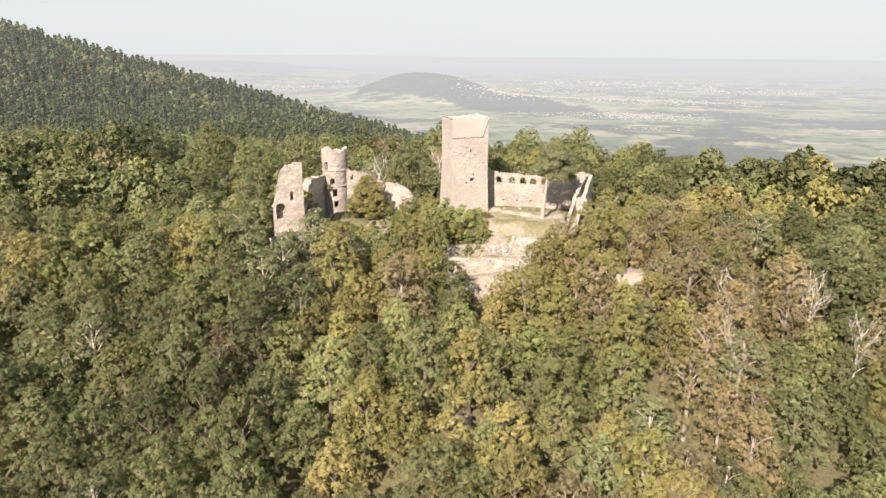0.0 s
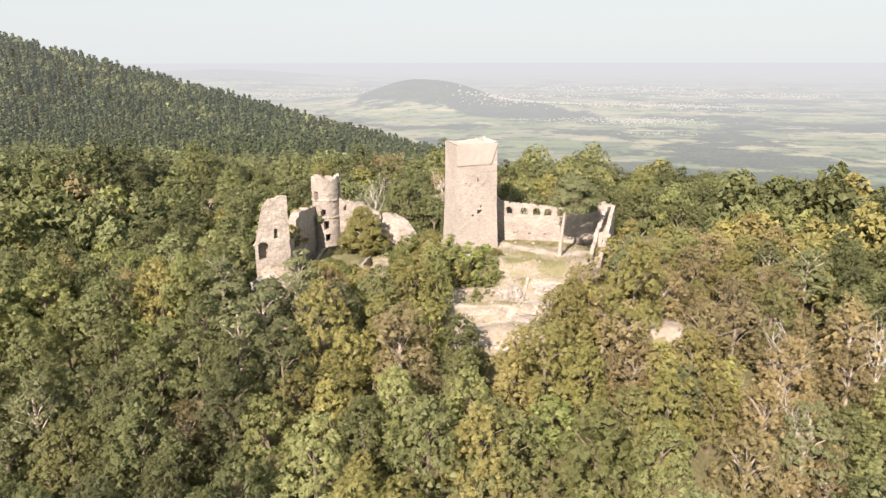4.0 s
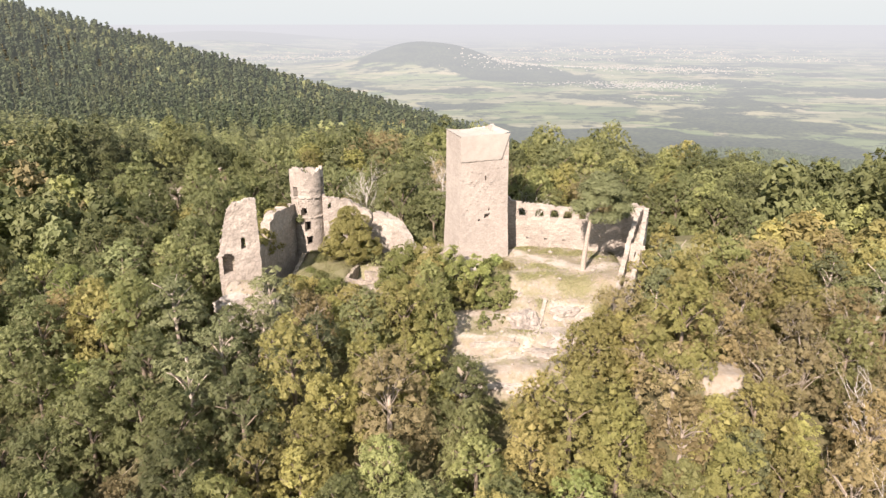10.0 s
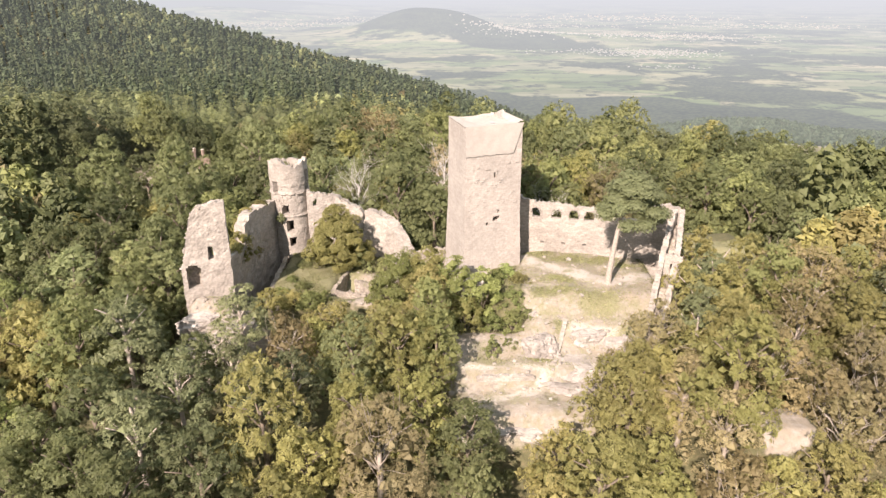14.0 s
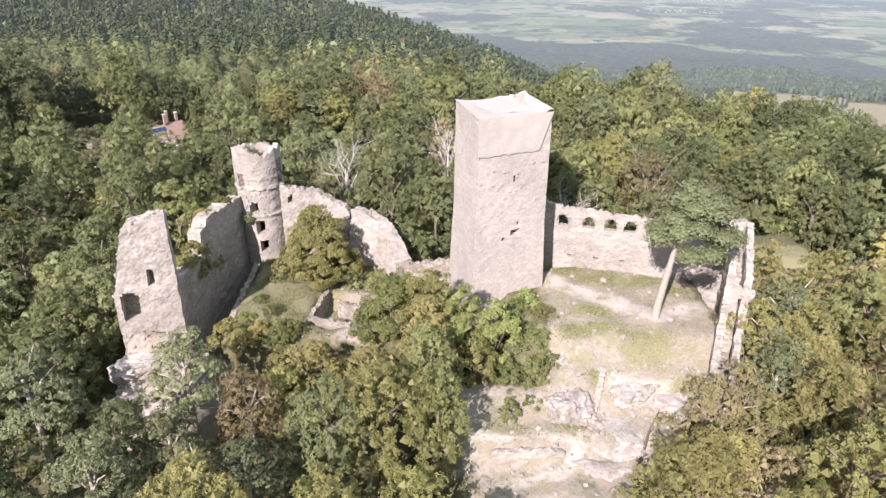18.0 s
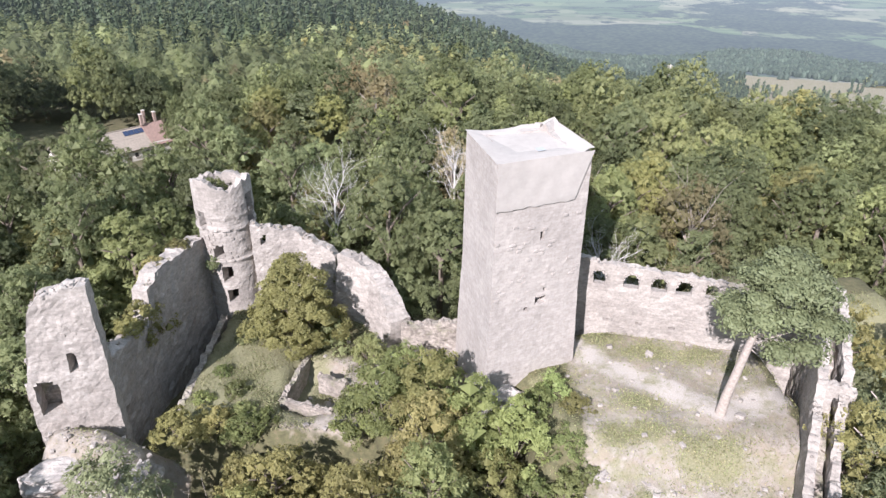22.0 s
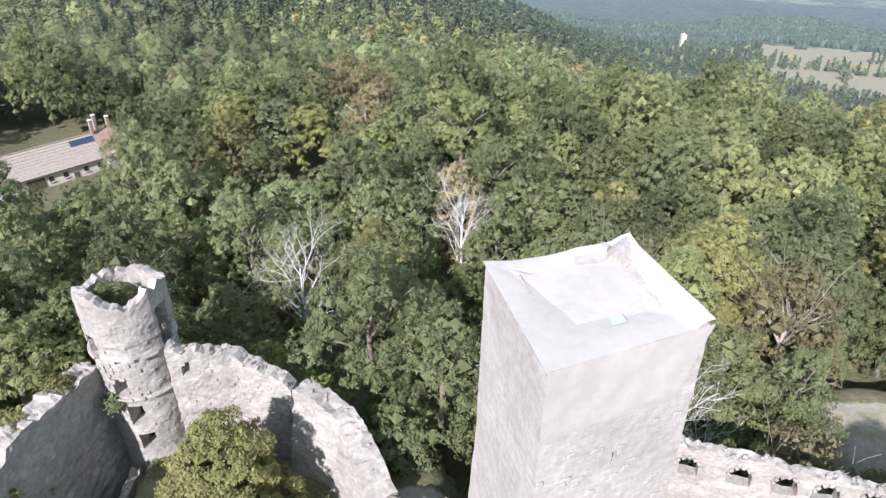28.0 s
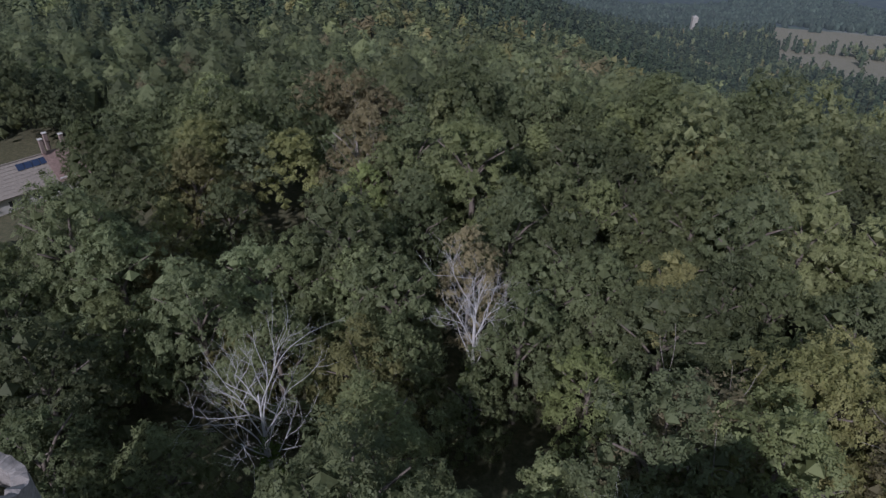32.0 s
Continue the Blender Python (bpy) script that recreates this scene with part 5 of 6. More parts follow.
NEAR += [(24.5, 149.0, 0.3, 0.3, 1.05, 33), (30, 152.0, 0.1, 0.6, 1.02, 77), (41.5, 170.5, 0.95, 0.2, 1.15, 40), (39.8, 164, 0.96, 0.7, 1.05, 140), (46.5, 176.5, 0.97, 0.4, 1.15, 250), (36.5, 158, 0.3, 0.5, 0.95, 10), (44.5, 160.5, 0.2, 0.1, 1.1, 70), (21, 209, 0.5, 0.3, 1.5, 20), (26.5, 209, 0.6, 0.6, 1.5, 80), (14, 219, 0.3, 0.1, 1.62, 130), (23, 218, 0.7, 0.8, 1.66, 200), (33, 229, 0.55, 0.4, 1.5, 260), (42, 230, 0.5, 0.9, 1.45, 310)]
for x, y, u, w, s, yaw in NEAR:
    kind = species_at(x, y, u, w)
    plant(kind, int(w * 3.999) if kind not in ("fir", "pine") else int(w * 1.999), x, y, s, yaw, 0.98 + 0.3 * ((w * 7) % 1))


def woodland(name, label, entries):
    """Trees that stand too far off to be told apart singly, as one mass."""
    kinds = ("oak", "deep", "yellow", "brown", "pine", "fir", "far")
    V, F, M, T, S, base = [], [], [], [], [], 0
    for kind, v, f, core, m4, tint in entries:
        p = v @ m4[0].T + m4[1]
        V.append(p)
        F += [[i + base for i in q] for q in f]
        M.append(np.full(len(f), kinds.index(kind)))
        T.append(np.full(len(p), tint))
        S.append(np.arange(len(p)) >= core)
        base += len(p)
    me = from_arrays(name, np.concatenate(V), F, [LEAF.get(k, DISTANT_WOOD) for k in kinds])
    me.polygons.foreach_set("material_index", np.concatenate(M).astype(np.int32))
    me.attributes.new("tint", "FLOAT", "POINT").data.foreach_set("value", np.concatenate(T).astype(np.float32))
    me.attributes.new("spray", "FLOAT", "POINT").data.foreach_set("value", np.concatenate(S).astype(np.float32))
    me.update()
    return tagged(new(name, me), label, "woods", kind="stuff")


def placed(x, y, z, s, sz, yaw):
    c, d = math.cos(yaw) * s, math.sin(yaw) * s
    return np.array(((c, -d, 0), (d, c, 0), (0, 0, sz))), np.array((x, y, z))


entries = []
for x, y, u, w, s, yaw in MID:
    kind = species_at(x, y, u, w)
    level = 1 if y < 190 else (4 if abs(x) < 0.72 * (y - 100) else 2)
    v, f, R, H, r, core = prototype(kind, int(w * 1.999), level)
    entries.append((kind, v, f, len(v) if level == 2 else core, placed(x, y, float(ground(x, y)), s, s * (0.98 + 0.3 * ((w * 7) % 1)), yaw), w))
woodland("woodland", "dense mixed woods round the castle hill", entries)

# hillsides and the slopes behind, tree by tree but coarser with distance
FARV = {}


def far_model(kind, level):
    key = (kind, level)
    if key not in FARV:
        gg = np.random.default_rng(hash_of(key))
        if kind == "fir":
            FARV[key] = fir_crown(gg, 4.3, 20, (180, 80, 40, 22)[level], (0.58, 0.8, 1.05, 1.55)[level])
        else:
            c, r = lobes_of(gg, "oak", 5.0, 15)
            pick = gg.choice(len(c), (220, 90, 36, 16)[level])
            d = unit(gg.normal(0, 1, (len(pick), 3)) + np.array((0, 0, 0.7)))
            p = c[pick] + d * r[pick] * gg.uniform(0.9, 1.15, (len(pick), 1))
            qv, qf = leaf_quads(gg, p, unit(0.7 * d + 0.5 * unit(p - np.array((0, 0, 6.0))) + np.array((0, 0, 0.3))), (0.6, 0.88, 1.3, 1.9)[level], loose=0.5)
            v0, f0 = ICO1
            core = np.array((0, 0, 8.6)) + v0 * np.array((3.3, 3.3, 4.4)) * (1 + 0.12 * gg.normal(0, 1, (len(v0), 1)))
            FARV[key] = (np.concatenate((core, qv)), f0.tolist() + (qf + len(v0)).tolist(), len(core))
    return FARV[key]


def meadow(x, y):
    """Open fields of the valley, but for the hedge that crosses them and single trees."""
    hedge = abs((x - 633) * 0.49 + (y - 1467) * 0.87 + 9 * noise.noise(Vector((x * 0.03, 0, 2)))) < 15 + 14 * noise.noise(Vector((x * 0.02, y * 0.02, 5))) and 600 < x < 800
    lone = noise.noise(Vector((x * 0.024, y * 0.024, 9))) > 0.56
    return bool(meadow_at(np.float64(x), np.float64(y))) and not hedge and not lone


entries = []
y = 338.0
while y < 1620:
    gap = 8.0 + (y - 338) * 0.0058
    x = -0.70 * (y + 6) - 16
    while x < 0.70 * (y + 6) + 16:
        px, py, u, w = x + g.uniform(-3.8, 3.8), y + g.uniform(-3.8, 3.8), g.uniform(), g.uniform()
        x += gap
        if meadow(px, py) or (py > 1440 and px < -160):
            continue
        kind = species_at(px, py, u, w)
        s = g.uniform(0.8, 1.5) * (1 + (y - 338) * 0.0002)
        level = (0 if py < 460 and abs(px) < 0.72 * (py - 110) else 1) if py < 600 else (2 if py < 900 else 3)
        v, f, core = far_model(kind, level)
        entries.append((kind, v, f, core if level == 0 else len(v), placed(px, py, float(ground(px, py)) - 0.5, s, s * 1.0, g.uniform(0, 6.28)), w))
    y += gap
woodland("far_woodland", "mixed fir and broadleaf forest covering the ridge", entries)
entries = []
y = 1600.0
while y < 2150:
    gap = 12.5
    x = -0.2 * y
    while x < 0.74 * y:
        px, py, w = x + g.uniform(-5, 5), y + g.uniform(-5, 5), g.uniform()
        x += gap
        if math.hypot(px, py - 90) + 250 * float(rolling(px, py, 700, 1.3)) > 2100 or meadow(px, py):
            continue
        v0, f0 = ICO1
        k = 1 + 0.2 * g.normal(0, 1, (len(v0), 1))
        entries.append(("far", v0 * np.array((7.5, 7.5, 9)) * k, f0.tolist(), len(v0), placed(px, py, float(ground(px, py)) + 6, 1, 1, 0), w))
    y += gap
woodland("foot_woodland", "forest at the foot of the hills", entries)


# ---------------------------------------------------------------- single trees and shrubs at the castle
def court_pine():
    """The tall leaning pine that stands in the court."""
    r = random.Random(3)
    g3 = np.random.default_rng(33)
    tree = thing("pine_tree", "tall leaning pine with a bare trunk in the court", "tree", (28.3, 176.8, -4.6))
    out = [tube([(0, 0, -0.6), (0.1, -0.2, 3), (0.3, -0.7, 7), (0.6, -1.2, 11.5), (1.0, -1.5, 17)], (0.62, 0.52, 0.45, 0.34, 0.15), 9)]
    for i in range(9):
        a = i * 2.4
        z = 11.0 + i * 0.6
        s = Vector((0.06 * z, -0.1 * z, z))
        e = s + Vector((math.cos(a) * 3.6, math.sin(a) * 3.6, 1.0))
        out.append(tube((s, s.lerp(e, 0.5) + Vector((0, 0, -0.2)), e), (0.16, 0.11, 0.05), 5))
    for i in range(5):
        s = Vector((0.6, -1.0, 10.0 + 0.3 * i))
        e = s + Vector((2.2 + 0.4 * i, -1.5 + 0.5 * i, -2.2 + 0.2 * i))
        out.append(tube((s, s.lerp(e, 0.5) + Vector((0, 0, 0.3)), e), (0.07, 0.05, 0.03), 4))
    v, f = joined(out)
    part("trunk", from_arrays("trunk", v, f, BARK_PINE, True), tree, "bare greyish trunk with dead stubs")
    c, q = [], []
    for i in range(30):
        k = math.sqrt((i + 0.5) / 30)
        a = i * 2.399
        c.append((2.5 + 5.2 * k * math.cos(a), -1.2 + 5.2 * k * math.sin(a), 20.6 - 7.6 * k ** 1.6 + r.uniform(-1.3, 0.7)))
        q.append((r.uniform(1.5, 2.1), r.uniform(1.5, 2.1), r.uniform(0.75, 1.1)))
    c, q = np.array(c), np.array(q)
    n = 15000
    pick = g3.integers(0, len(c), n)
    d = unit(g3.normal(0, 1, (n, 3)) + np.array((0, 0, 0.35)))
    p = c[pick] + d * q[pick] * g3.uniform(0.75, 1.15, (n, 1))
    qv, qf = leaf_quads(g3, p, unit(d + np.array((0, 0, 0.5))), 0.17, aspect=0.5)
    core = [(ci + ICO1[0] * qi * 0.75, ICO1[1]) for ci, qi in zip(c, q)]
    v, f = joined(core + [(qv, qf)])
    part("crown", foliage("crown", v, f, len(v), LEAF["pine"]), tree, "layered grey-green needle crown")


court_pine()


def shrub(name, label, x, y, z, R, H, material, seed, leaves=1400, size=0.22):
    leaves, size = int(leaves * 1.9), size * 0.72
    gg = np.random.default_rng(seed)
    v, f, core = crown(gg, "bush", R, H, leaves, size)
    rr = random.Random(seed)
    ob = thing(name, label, "shrub", (x, y, z), group="shrubs in the ruin")
    out = []
    for i in range(4):
        a = i * 1.57 + rr.uniform(-0.4, 0.4)
        out.append(tube(((0, 0, -0.5), (math.cos(a) * R * 0.2, math.sin(a) * R * 0.2, H * 0.3), (math.cos(a) * R * 0.45, math.sin(a) * R * 0.45, H * 0.6)), (0.12, 0.09, 0.04), 5))
    tv, tf = joined(out)
    part("stems", from_arrays("stems", tv, tf, BARK, True), ob)
    part("crown", foliage("crown", v, f, core, material), ob)
    return ob


YARD_BUSHES = (
    (-27.6, 184.4, -9.5, 1.5, 1.4, "oak", 420), (-30.6, 188.0, -9.5, 1.2, 0.9, "light", 360), (-25.8, 180.6, -9.6, 1.6, 1.5, "oak", 420), (-29.4, 195.6, -9.5, 1.7, 1.2, "oak", 420),
    (-31.4, 182.8, -9.6, 1.3, 1.2, "light", 360), (-19.5, 213.0, -11.0, 3.2, 8.8, "light", 1500), (-24.5, 216.5, -13.0, 3.0, 9.0, "light", 1300), (-22.4, 194.6, -9.4, 5.6, 12.6, "yellow", 14000),
    (-17.2, 194.6, -9.4, 2.6, 4.2, "oak", 900), (-11.4, 178.8, -9.6, 3.0, 6.0, "light", 1500), (-11.8, 190.2, -9.4, 2.8, 4.8, "oak", 1100),
)
HALL_BUSHES = (
    (-28.4, 178.6, -9.8, 2.4, 2.6, "yellow", 900), (-24.6, 178.0, -9.9, 2.6, 2.6, "light", 1000), (-31.6, 176.4, -10.0, 2.6, 4.6, "yellow", 1000), (-40.6, 195.6, 2.0, 1.3, 1.1, "yellow", 420),
    (-39.2, 200.6, 2.0, 1.4, 1.2, "yellow", 420), (-42.8, 182.6, -3.2, 1.9, 1.8, "oak", 520), (-41.0, 187.4, -2.6, 1.8, 1.7, "yellow", 500), (-35.4, 202.4, -2.0, 1.1, 1.6, "oak", 380),
    (-35.4, 206.8, 7.4, 1.7, 2.6, "oak", 700), (-40.4, 190.0, -6.0, 3.0, 6.4, "yellow", 1200), (-41.4, 198.0, -7.0, 3.6, 8.0, "yellow", 1400), (-16.6, 208.8, -10.0, 3.0, 8.0, "light", 1300),
)
KEEP_BUSHES = (
    (-3.6, 178.4, -9.6, 4.6, 11.6, "yellow", 2400), (1.2, 175.2, -9.8, 4.4, 11.0, "light", 2400), (5.6, 173.4, -9.4, 4.0, 9.0, "light", 2200), (-8.4, 178.4, -9.6, 4.8, 10.8, "light", 2400),
    (8.6, 177.6, -6.4, 2.6, 4.2, "light", 1100), (10.6, 180.2, -5.4, 2.2, 3.0, "light", 900), (3.2, 170.0, -10.6, 3.6, 6.6, "yellow", 1700), (7.8, 168.6, -10.6, 2.2, 4.2, "light", 1000),
    (-6.8, 187.4, -9.6, 3.2, 5.4, "light", 1300), (-2.6, 184.6, -9.4, 3.0, 5.6, "light", 1300), (10.2, 165.4, -11.2, 1.2, 2.2, "oak", 500), (7.4, 163.6, -11.2, 1.5, 2.6, "oak", 500),
    (-8.6, 203.4, -10.0, 3.4, 7.6, "oak", 1400),
)
COURT_BUSHES = (
    (11.5, 173.0, -8.0, 2.3, 4.4, "light", 1000), (12.6, 177.4, -5.6, 2.0, 2.6, "yellow", 800), (11.0, 168.8, -9.6, 2.2, 3.8, "oak", 900), (13.8, 170.6, -8.4, 1.4, 1.8, "oak", 500),
)
for i, (x, y, z, R, H, kind, n) in enumerate(YARD_BUSHES + HALL_BUSHES + KEEP_BUSHES + COURT_BUSHES):
    shrub("shrub", {"light": "light green leafy shrub below the keep", "oak": "dense green shrub growing among the ruins", "yellow": "olive-yellow shrub growing among old masonry", "brown": "large rounded brownish shrub in the yard"}[kind], x, y, z, R, H, LEAF[kind], 60 + i, n, 0.2 if R < 2.5 else 0.26)


def bare_tree(label, x, y, H, seed, ivy, spread, forks=3):
    """A leafless tree: forked limbs, each with its boughs, ending in fine twigs."""
    r = random.Random(seed)
    z = float(ground(x, y))
    tree = thing("dead_tree", label, "tree", (x, y, z), group="dead trees")
    v, f = tube(((0, 0, -1), (0.2, 0, H * 0.25), (0.1, 0.2, H * 0.55), (0.2, 0.1, H * 0.75)), (0.36, 0.28, 0.18, 0.08), 7)
    part("trunk", from_arrays("trunk", v, f, BARK_DEAD, True), tree, "bleached bare trunk")
    for i in range(10):
        out = []
        k = 0.30 + 0.045 * i
        s = Vector((0.15, 0.1, H * k))
        a = i * 2.4 + r.uniform(-0.4, 0.4)
        branching(r, s, Vector((math.cos(a) * spread, math.sin(a) * spread, 0.95)), H * r.uniform(0.2, 0.28) * (1.15 - 0.5 * (k - 0.3)), 0.085, forks, out, 0.95, 0.2)
        v, f = joined(out)
        part("limb", from_arrays("limb", v, f, BARK_DEAD, True), tree)
    if ivy:
        gg = np.random.default_rng(seed)
        v, f, core = crown(gg, "bush", 1.7, ivy, 900, 0.22)
        part("ivy", foliage("ivy", v, f, core, IVY), tree, "green ivy climbing the trunk")


bare_tree("leafless grey tree with ivy on its trunk", -22.4, 227.0, 25.0, 41, 14, 0.5)
bare_tree("leafless slender tree standing among green crowns", -1.2, 242.0, 24.0, 42, 9, 0.4)
bare_tree("small pale dead tree behind the curtain wall", 20.2, 203.6, 23.0, 43, 0, 0.7)
bare_tree("grey leafless tree behind the keep", 8.6, 210.0, 22.0, 50, 0, 0.8)
bare_tree("pale dead tree on the dry slope", 92.0, 131.0, 22.0, 44, 0, 0.6, 2)
bare_tree("pale dead tree on the dry slope", 60.0, 121.0, 20.0, 45, 0, 0.6, 2)
bare_tree("pale dead tree on the dry slope", 86.0, 141.0, 21.0, 46, 0, 0.6, 2)
bare_tree("pale dead tree on the dry slope", 66.0, 139.0, 20.0, 47, 0, 0.6, 2)


# ---------------------------------------------------------------- rocks and terraces
def rock(label, x, y, z, sx, sy, sz, seed, yaw=0, flat=0.42):
    sz, z = sz * 1.4, z - 0.5
    bm = bmesh.new()
    bmesh.ops.create_icosphere(bm, subdivisions=5, radius=1)
    for v in bm.verts:
        p = v.co * 1.3 + Vector((seed * 3.1, 0, 0))
        k = 1 + 0.34 * noise.noise(p) + 0.12 * noise.noise(p * 2.6) + 0.06 * noise.noise(p * 6)
        crack = abs(noise.noise(Vector((p.x * 2.4, p.y * 2.4, p.z * 0.7))))
        chip = noise.cell(Vector((p.x * 2.1, p.y * 2.1, p.z * 3.2))) * 0.06
        v.co *= k + chip - 0.3 * max(0, 0.16 - crack)
        top = flat + 0.25 * noise.noise(Vector((v.co.x * 1.4, v.co.y * 1.4, seed)))
        if v.co.z > top:
            v.co.z = top + (v.co.z - top) * 0.3
        v.co.x, v.co.y, v.co.z = v.co.x * sx, v.co.y * sy, v.co.z * sz
    me = bpy.data.meshes.new("rock_outcrop")
    bm.to_mesh(me)
    bm.free()
    me.materials.append(ROCK)
    ob = tagged(new("rock_outcrop", me), label, "rock", group="rocks below the court")
    ob.matrix_basis = pose(x, y, z, 0, 0, yaw)
    return ob


rock("rounded pale bedrock dome below the court", 15.3, 164.4, -10.2, 3.1, 2.5, 2.0, 1, 0, 0.95)
rock("fan of pale scree beside the terrace wall", 20.6, 161.4, -11.6, 4.0, 3.8, 1.1, 21, 20, 0.7)
rock("pale rock outcrop under the court's edge", 15.4, 171.2, -7.2, 1.9, 1.5, 1.0, 22, 40, 0.8)
rock("cracked grey bedrock at the court's edge", 23.6, 167.0, -9.0, 3.2, 2.0, 1.4, 23, 15, 0.6)
rock("cracked grey bedrock at the court's edge", 28.4, 165.4, -9.8, 3.0, 2.2, 1.3, 24, -20, 0.6)
rock("cracked bedrock hump beside the path", 18.6, 158.4, -12.6, 4.0, 2.6, 0.9, 4, 10)
rock("bright weathered slab under the terrace", 10.0, 151.4, -15.6, 5.0, 2.6, 1.6, 7, 0)
rock("bright weathered slab under the terrace", 4.0, 150.2, -16.2, 3.0, 2.6, 1.6, 8, 40)
rock("pale boulder in the slope's gully", 4.6, 118.6, -33.0, 2.2, 2.8, 2.4, 9, 10)
rock("pale boulder in the slope's gully", 5.6, 114.6, -35.4, 1.8, 2.2, 2.6, 10, 60)
rock("pale bedrock foot of the gable wall", -41.6, 170.4, -8.6, 4.4, 2.2, 1.6, 11, 15, 0.6)
rock("pale bedrock foot of the gable wall", -36.0, 170.6, -10.4, 3.8, 2.8, 1.7, 12, 60, 0.6)
rock("pale bedrock foot of the gable wall", -40.4, 167.6, -11.6, 4.4, 3.2, 1.8, 15, 30)
rock("rock below the keep's corner", 5.0, 181.2, -6.6, 2.6, 1.6, 2.0, 13, 20)
rock("flat pale rock in the front wood", 43.2, 143.4, -9.2, 3.3, 2.6, 1.0, 14, 20)
for i, (a, b, rise) in enumerate((((19.4, 168.4), (16.4, 160.6), 0.2), ((4.6, 157.7), (13.6, 158.1), 0.9))):
    wall = thing("terrace_wall", "weathered retaining edge of the stepped terrace", "wall", group="terrace walls")
    run = math.dist(a, b)

    def top(q):
        k = min(max(q / run, 0), 1)
        return float(ground(a[0] + (b[0] - a[0]) * k, a[1] + (b[1] - a[1]) * k)) + rise

    part("masonry", ruin("masonry", (a, b), 0.7, -16.0, top, [], STONE, 0.35, 0.12, 0.0, 30 + i), wall)
    crest_stones(wall, (a, b), top, 12, STONE, rnd, 0.6, (0.2, 0.45))

for x, y, h, lean in ((23.4, 159.3, 3.4, 0.35), (24.3, 157.2, 2.6, -0.1)):
    stump = thing("charred_stem", "dark dead stem standing on bare rock", "dead tree", (x, y, float(ground(x, y))), group="dark stems")
    v, f = tube(((0, 0, -0.4), (0.1, 0, h * 0.35), (lean * 0.5, 0.1, h * 0.7), (lean, 0, h)), (0.2, 0.16, 0.12, 0.06), 6)
    part("stem", from_arrays("stem", v, f, WOOD, True), stump)
    v, f = tube(((0.1, 0, h * 0.6), (0.5, 0.1, h * 0.75), (0.7, 0, h * 0.95)), (0.07, 0.05, 0.03), 5)
    part("stub", from_arrays("stub", v, f, WOOD, True), stump)


def scatter_stones():
    """Fallen blocks lying about the court, the yard and the terraces."""
    r = random.Random(77)
    for x0, x1, y0, y1, n in ((12, 36, 168, 190, 60), (-26, -6, 178, 200, 14), (0, 20, 153, 163, 30), (-46, -34, 165, 175, 76), (14, 34, 158, 170, 70), (20, 36, 160, 169, 40), (6, 16, 150, 158, 10)):
        for _ in range(n):
            x, y, w = r.uniform(x0, x1), r.uniform(y0, y1), r.uniform(0.18, 0.6) * (1.6 if r.random() < 0.12 else 1)
            ob = tagged(new("fallen_block", r.choice(BLOCKS[STONE.name])), "loose pale block fallen from the ruin", "stone", "fallen blocks")
            ob.matrix_basis = pose(x, y, float(ground(x, y)) + w * 0.12, r.uniform(-15, 15), r.uniform(-15, 15), r.uniform(0, 180)) @ Matrix.Diagonal((w, w * 0.8, w * 0.55, 1))


scatter_stones()


def grass():
    """Tufts of dry grass over the court, the yard and the terraces."""
    gg = np.random.default_rng(91)
    P = []
    for x0, x1, y0, y1, n in ((8, 40, 160, 192.5, 110000), (-33.4, -6, 178, 204, 75000), (0, 22, 153, 166, 9000), (-46, -30, 167, 176, 4000), (46, 72, 189, 212, 14000)):
        x, y = gg.uniform(x0, x1, n), gg.uniform(y0, y1, n)
        keep_it = np.where((x > 7) & (x < 40) & (y < 193), 1.2 * turf_at(x, y) - 0.32 + 0.4 * rolling(x, y, 5.0, 2.0) * rolling(x, y, 2.3, 1.0), rolling(x, y, 9.0, 3.0) + 0.5 * rolling(x, y, 3.7, 1.0)) + gg.normal(0, 0.5, n) > 0.3
        P.append(np.stack((x[keep_it], y[keep_it]), -1))
    P = np.concatenate(P)
    p = np.column_stack((P, ground(P[:, 0], P[:, 1]) + 0.12))
    a = gg.uniform(0, 6.28, len(p))
    nor = np.stack((np.cos(a), np.sin(a), np.full(len(p), 0.7)), -1)
    v, f = leaf_quads(gg, p, nor, 0.095, aspect=0.45)
    me = from_arrays("grass", v, f, GRASS)
    me.attributes.new("tint", "FLOAT", "POINT").data.foreach_set("value", np.repeat(gg.uniform(0, 1, len(p)), 3).astype(np.float32))
    tagged(new("grass", me), "dry yellow-green grass among pale earth", "grass", kind="stuff")


grass()


# ---------------------------------------------------------------- farmhouse behind the wood
def slab(name, corners, thick, material):
    """A flat plate from four corners, with thickness."""
    bm = bmesh.new()
    vs = [bm.verts.new(c) for c in corners]
    face = bm.faces.new(vs)
    bm.normal_update()
    n = face.normal.copy()
    ext = bmesh.ops.extrude_face_region(bm, geom=[face])
    bmesh.ops.translate(bm, vec=-n * thick, verts=[e for e in ext["geom"] if isinstance(e, bmesh.types.BMVert)])
    bmesh.ops.recalc_face_normals(bm, faces=bm.faces[:])
    me = bpy.data.meshes.new(name)
    bm.to_mesh(me)
    bm.free()
    me.materials.append(material)
    return me


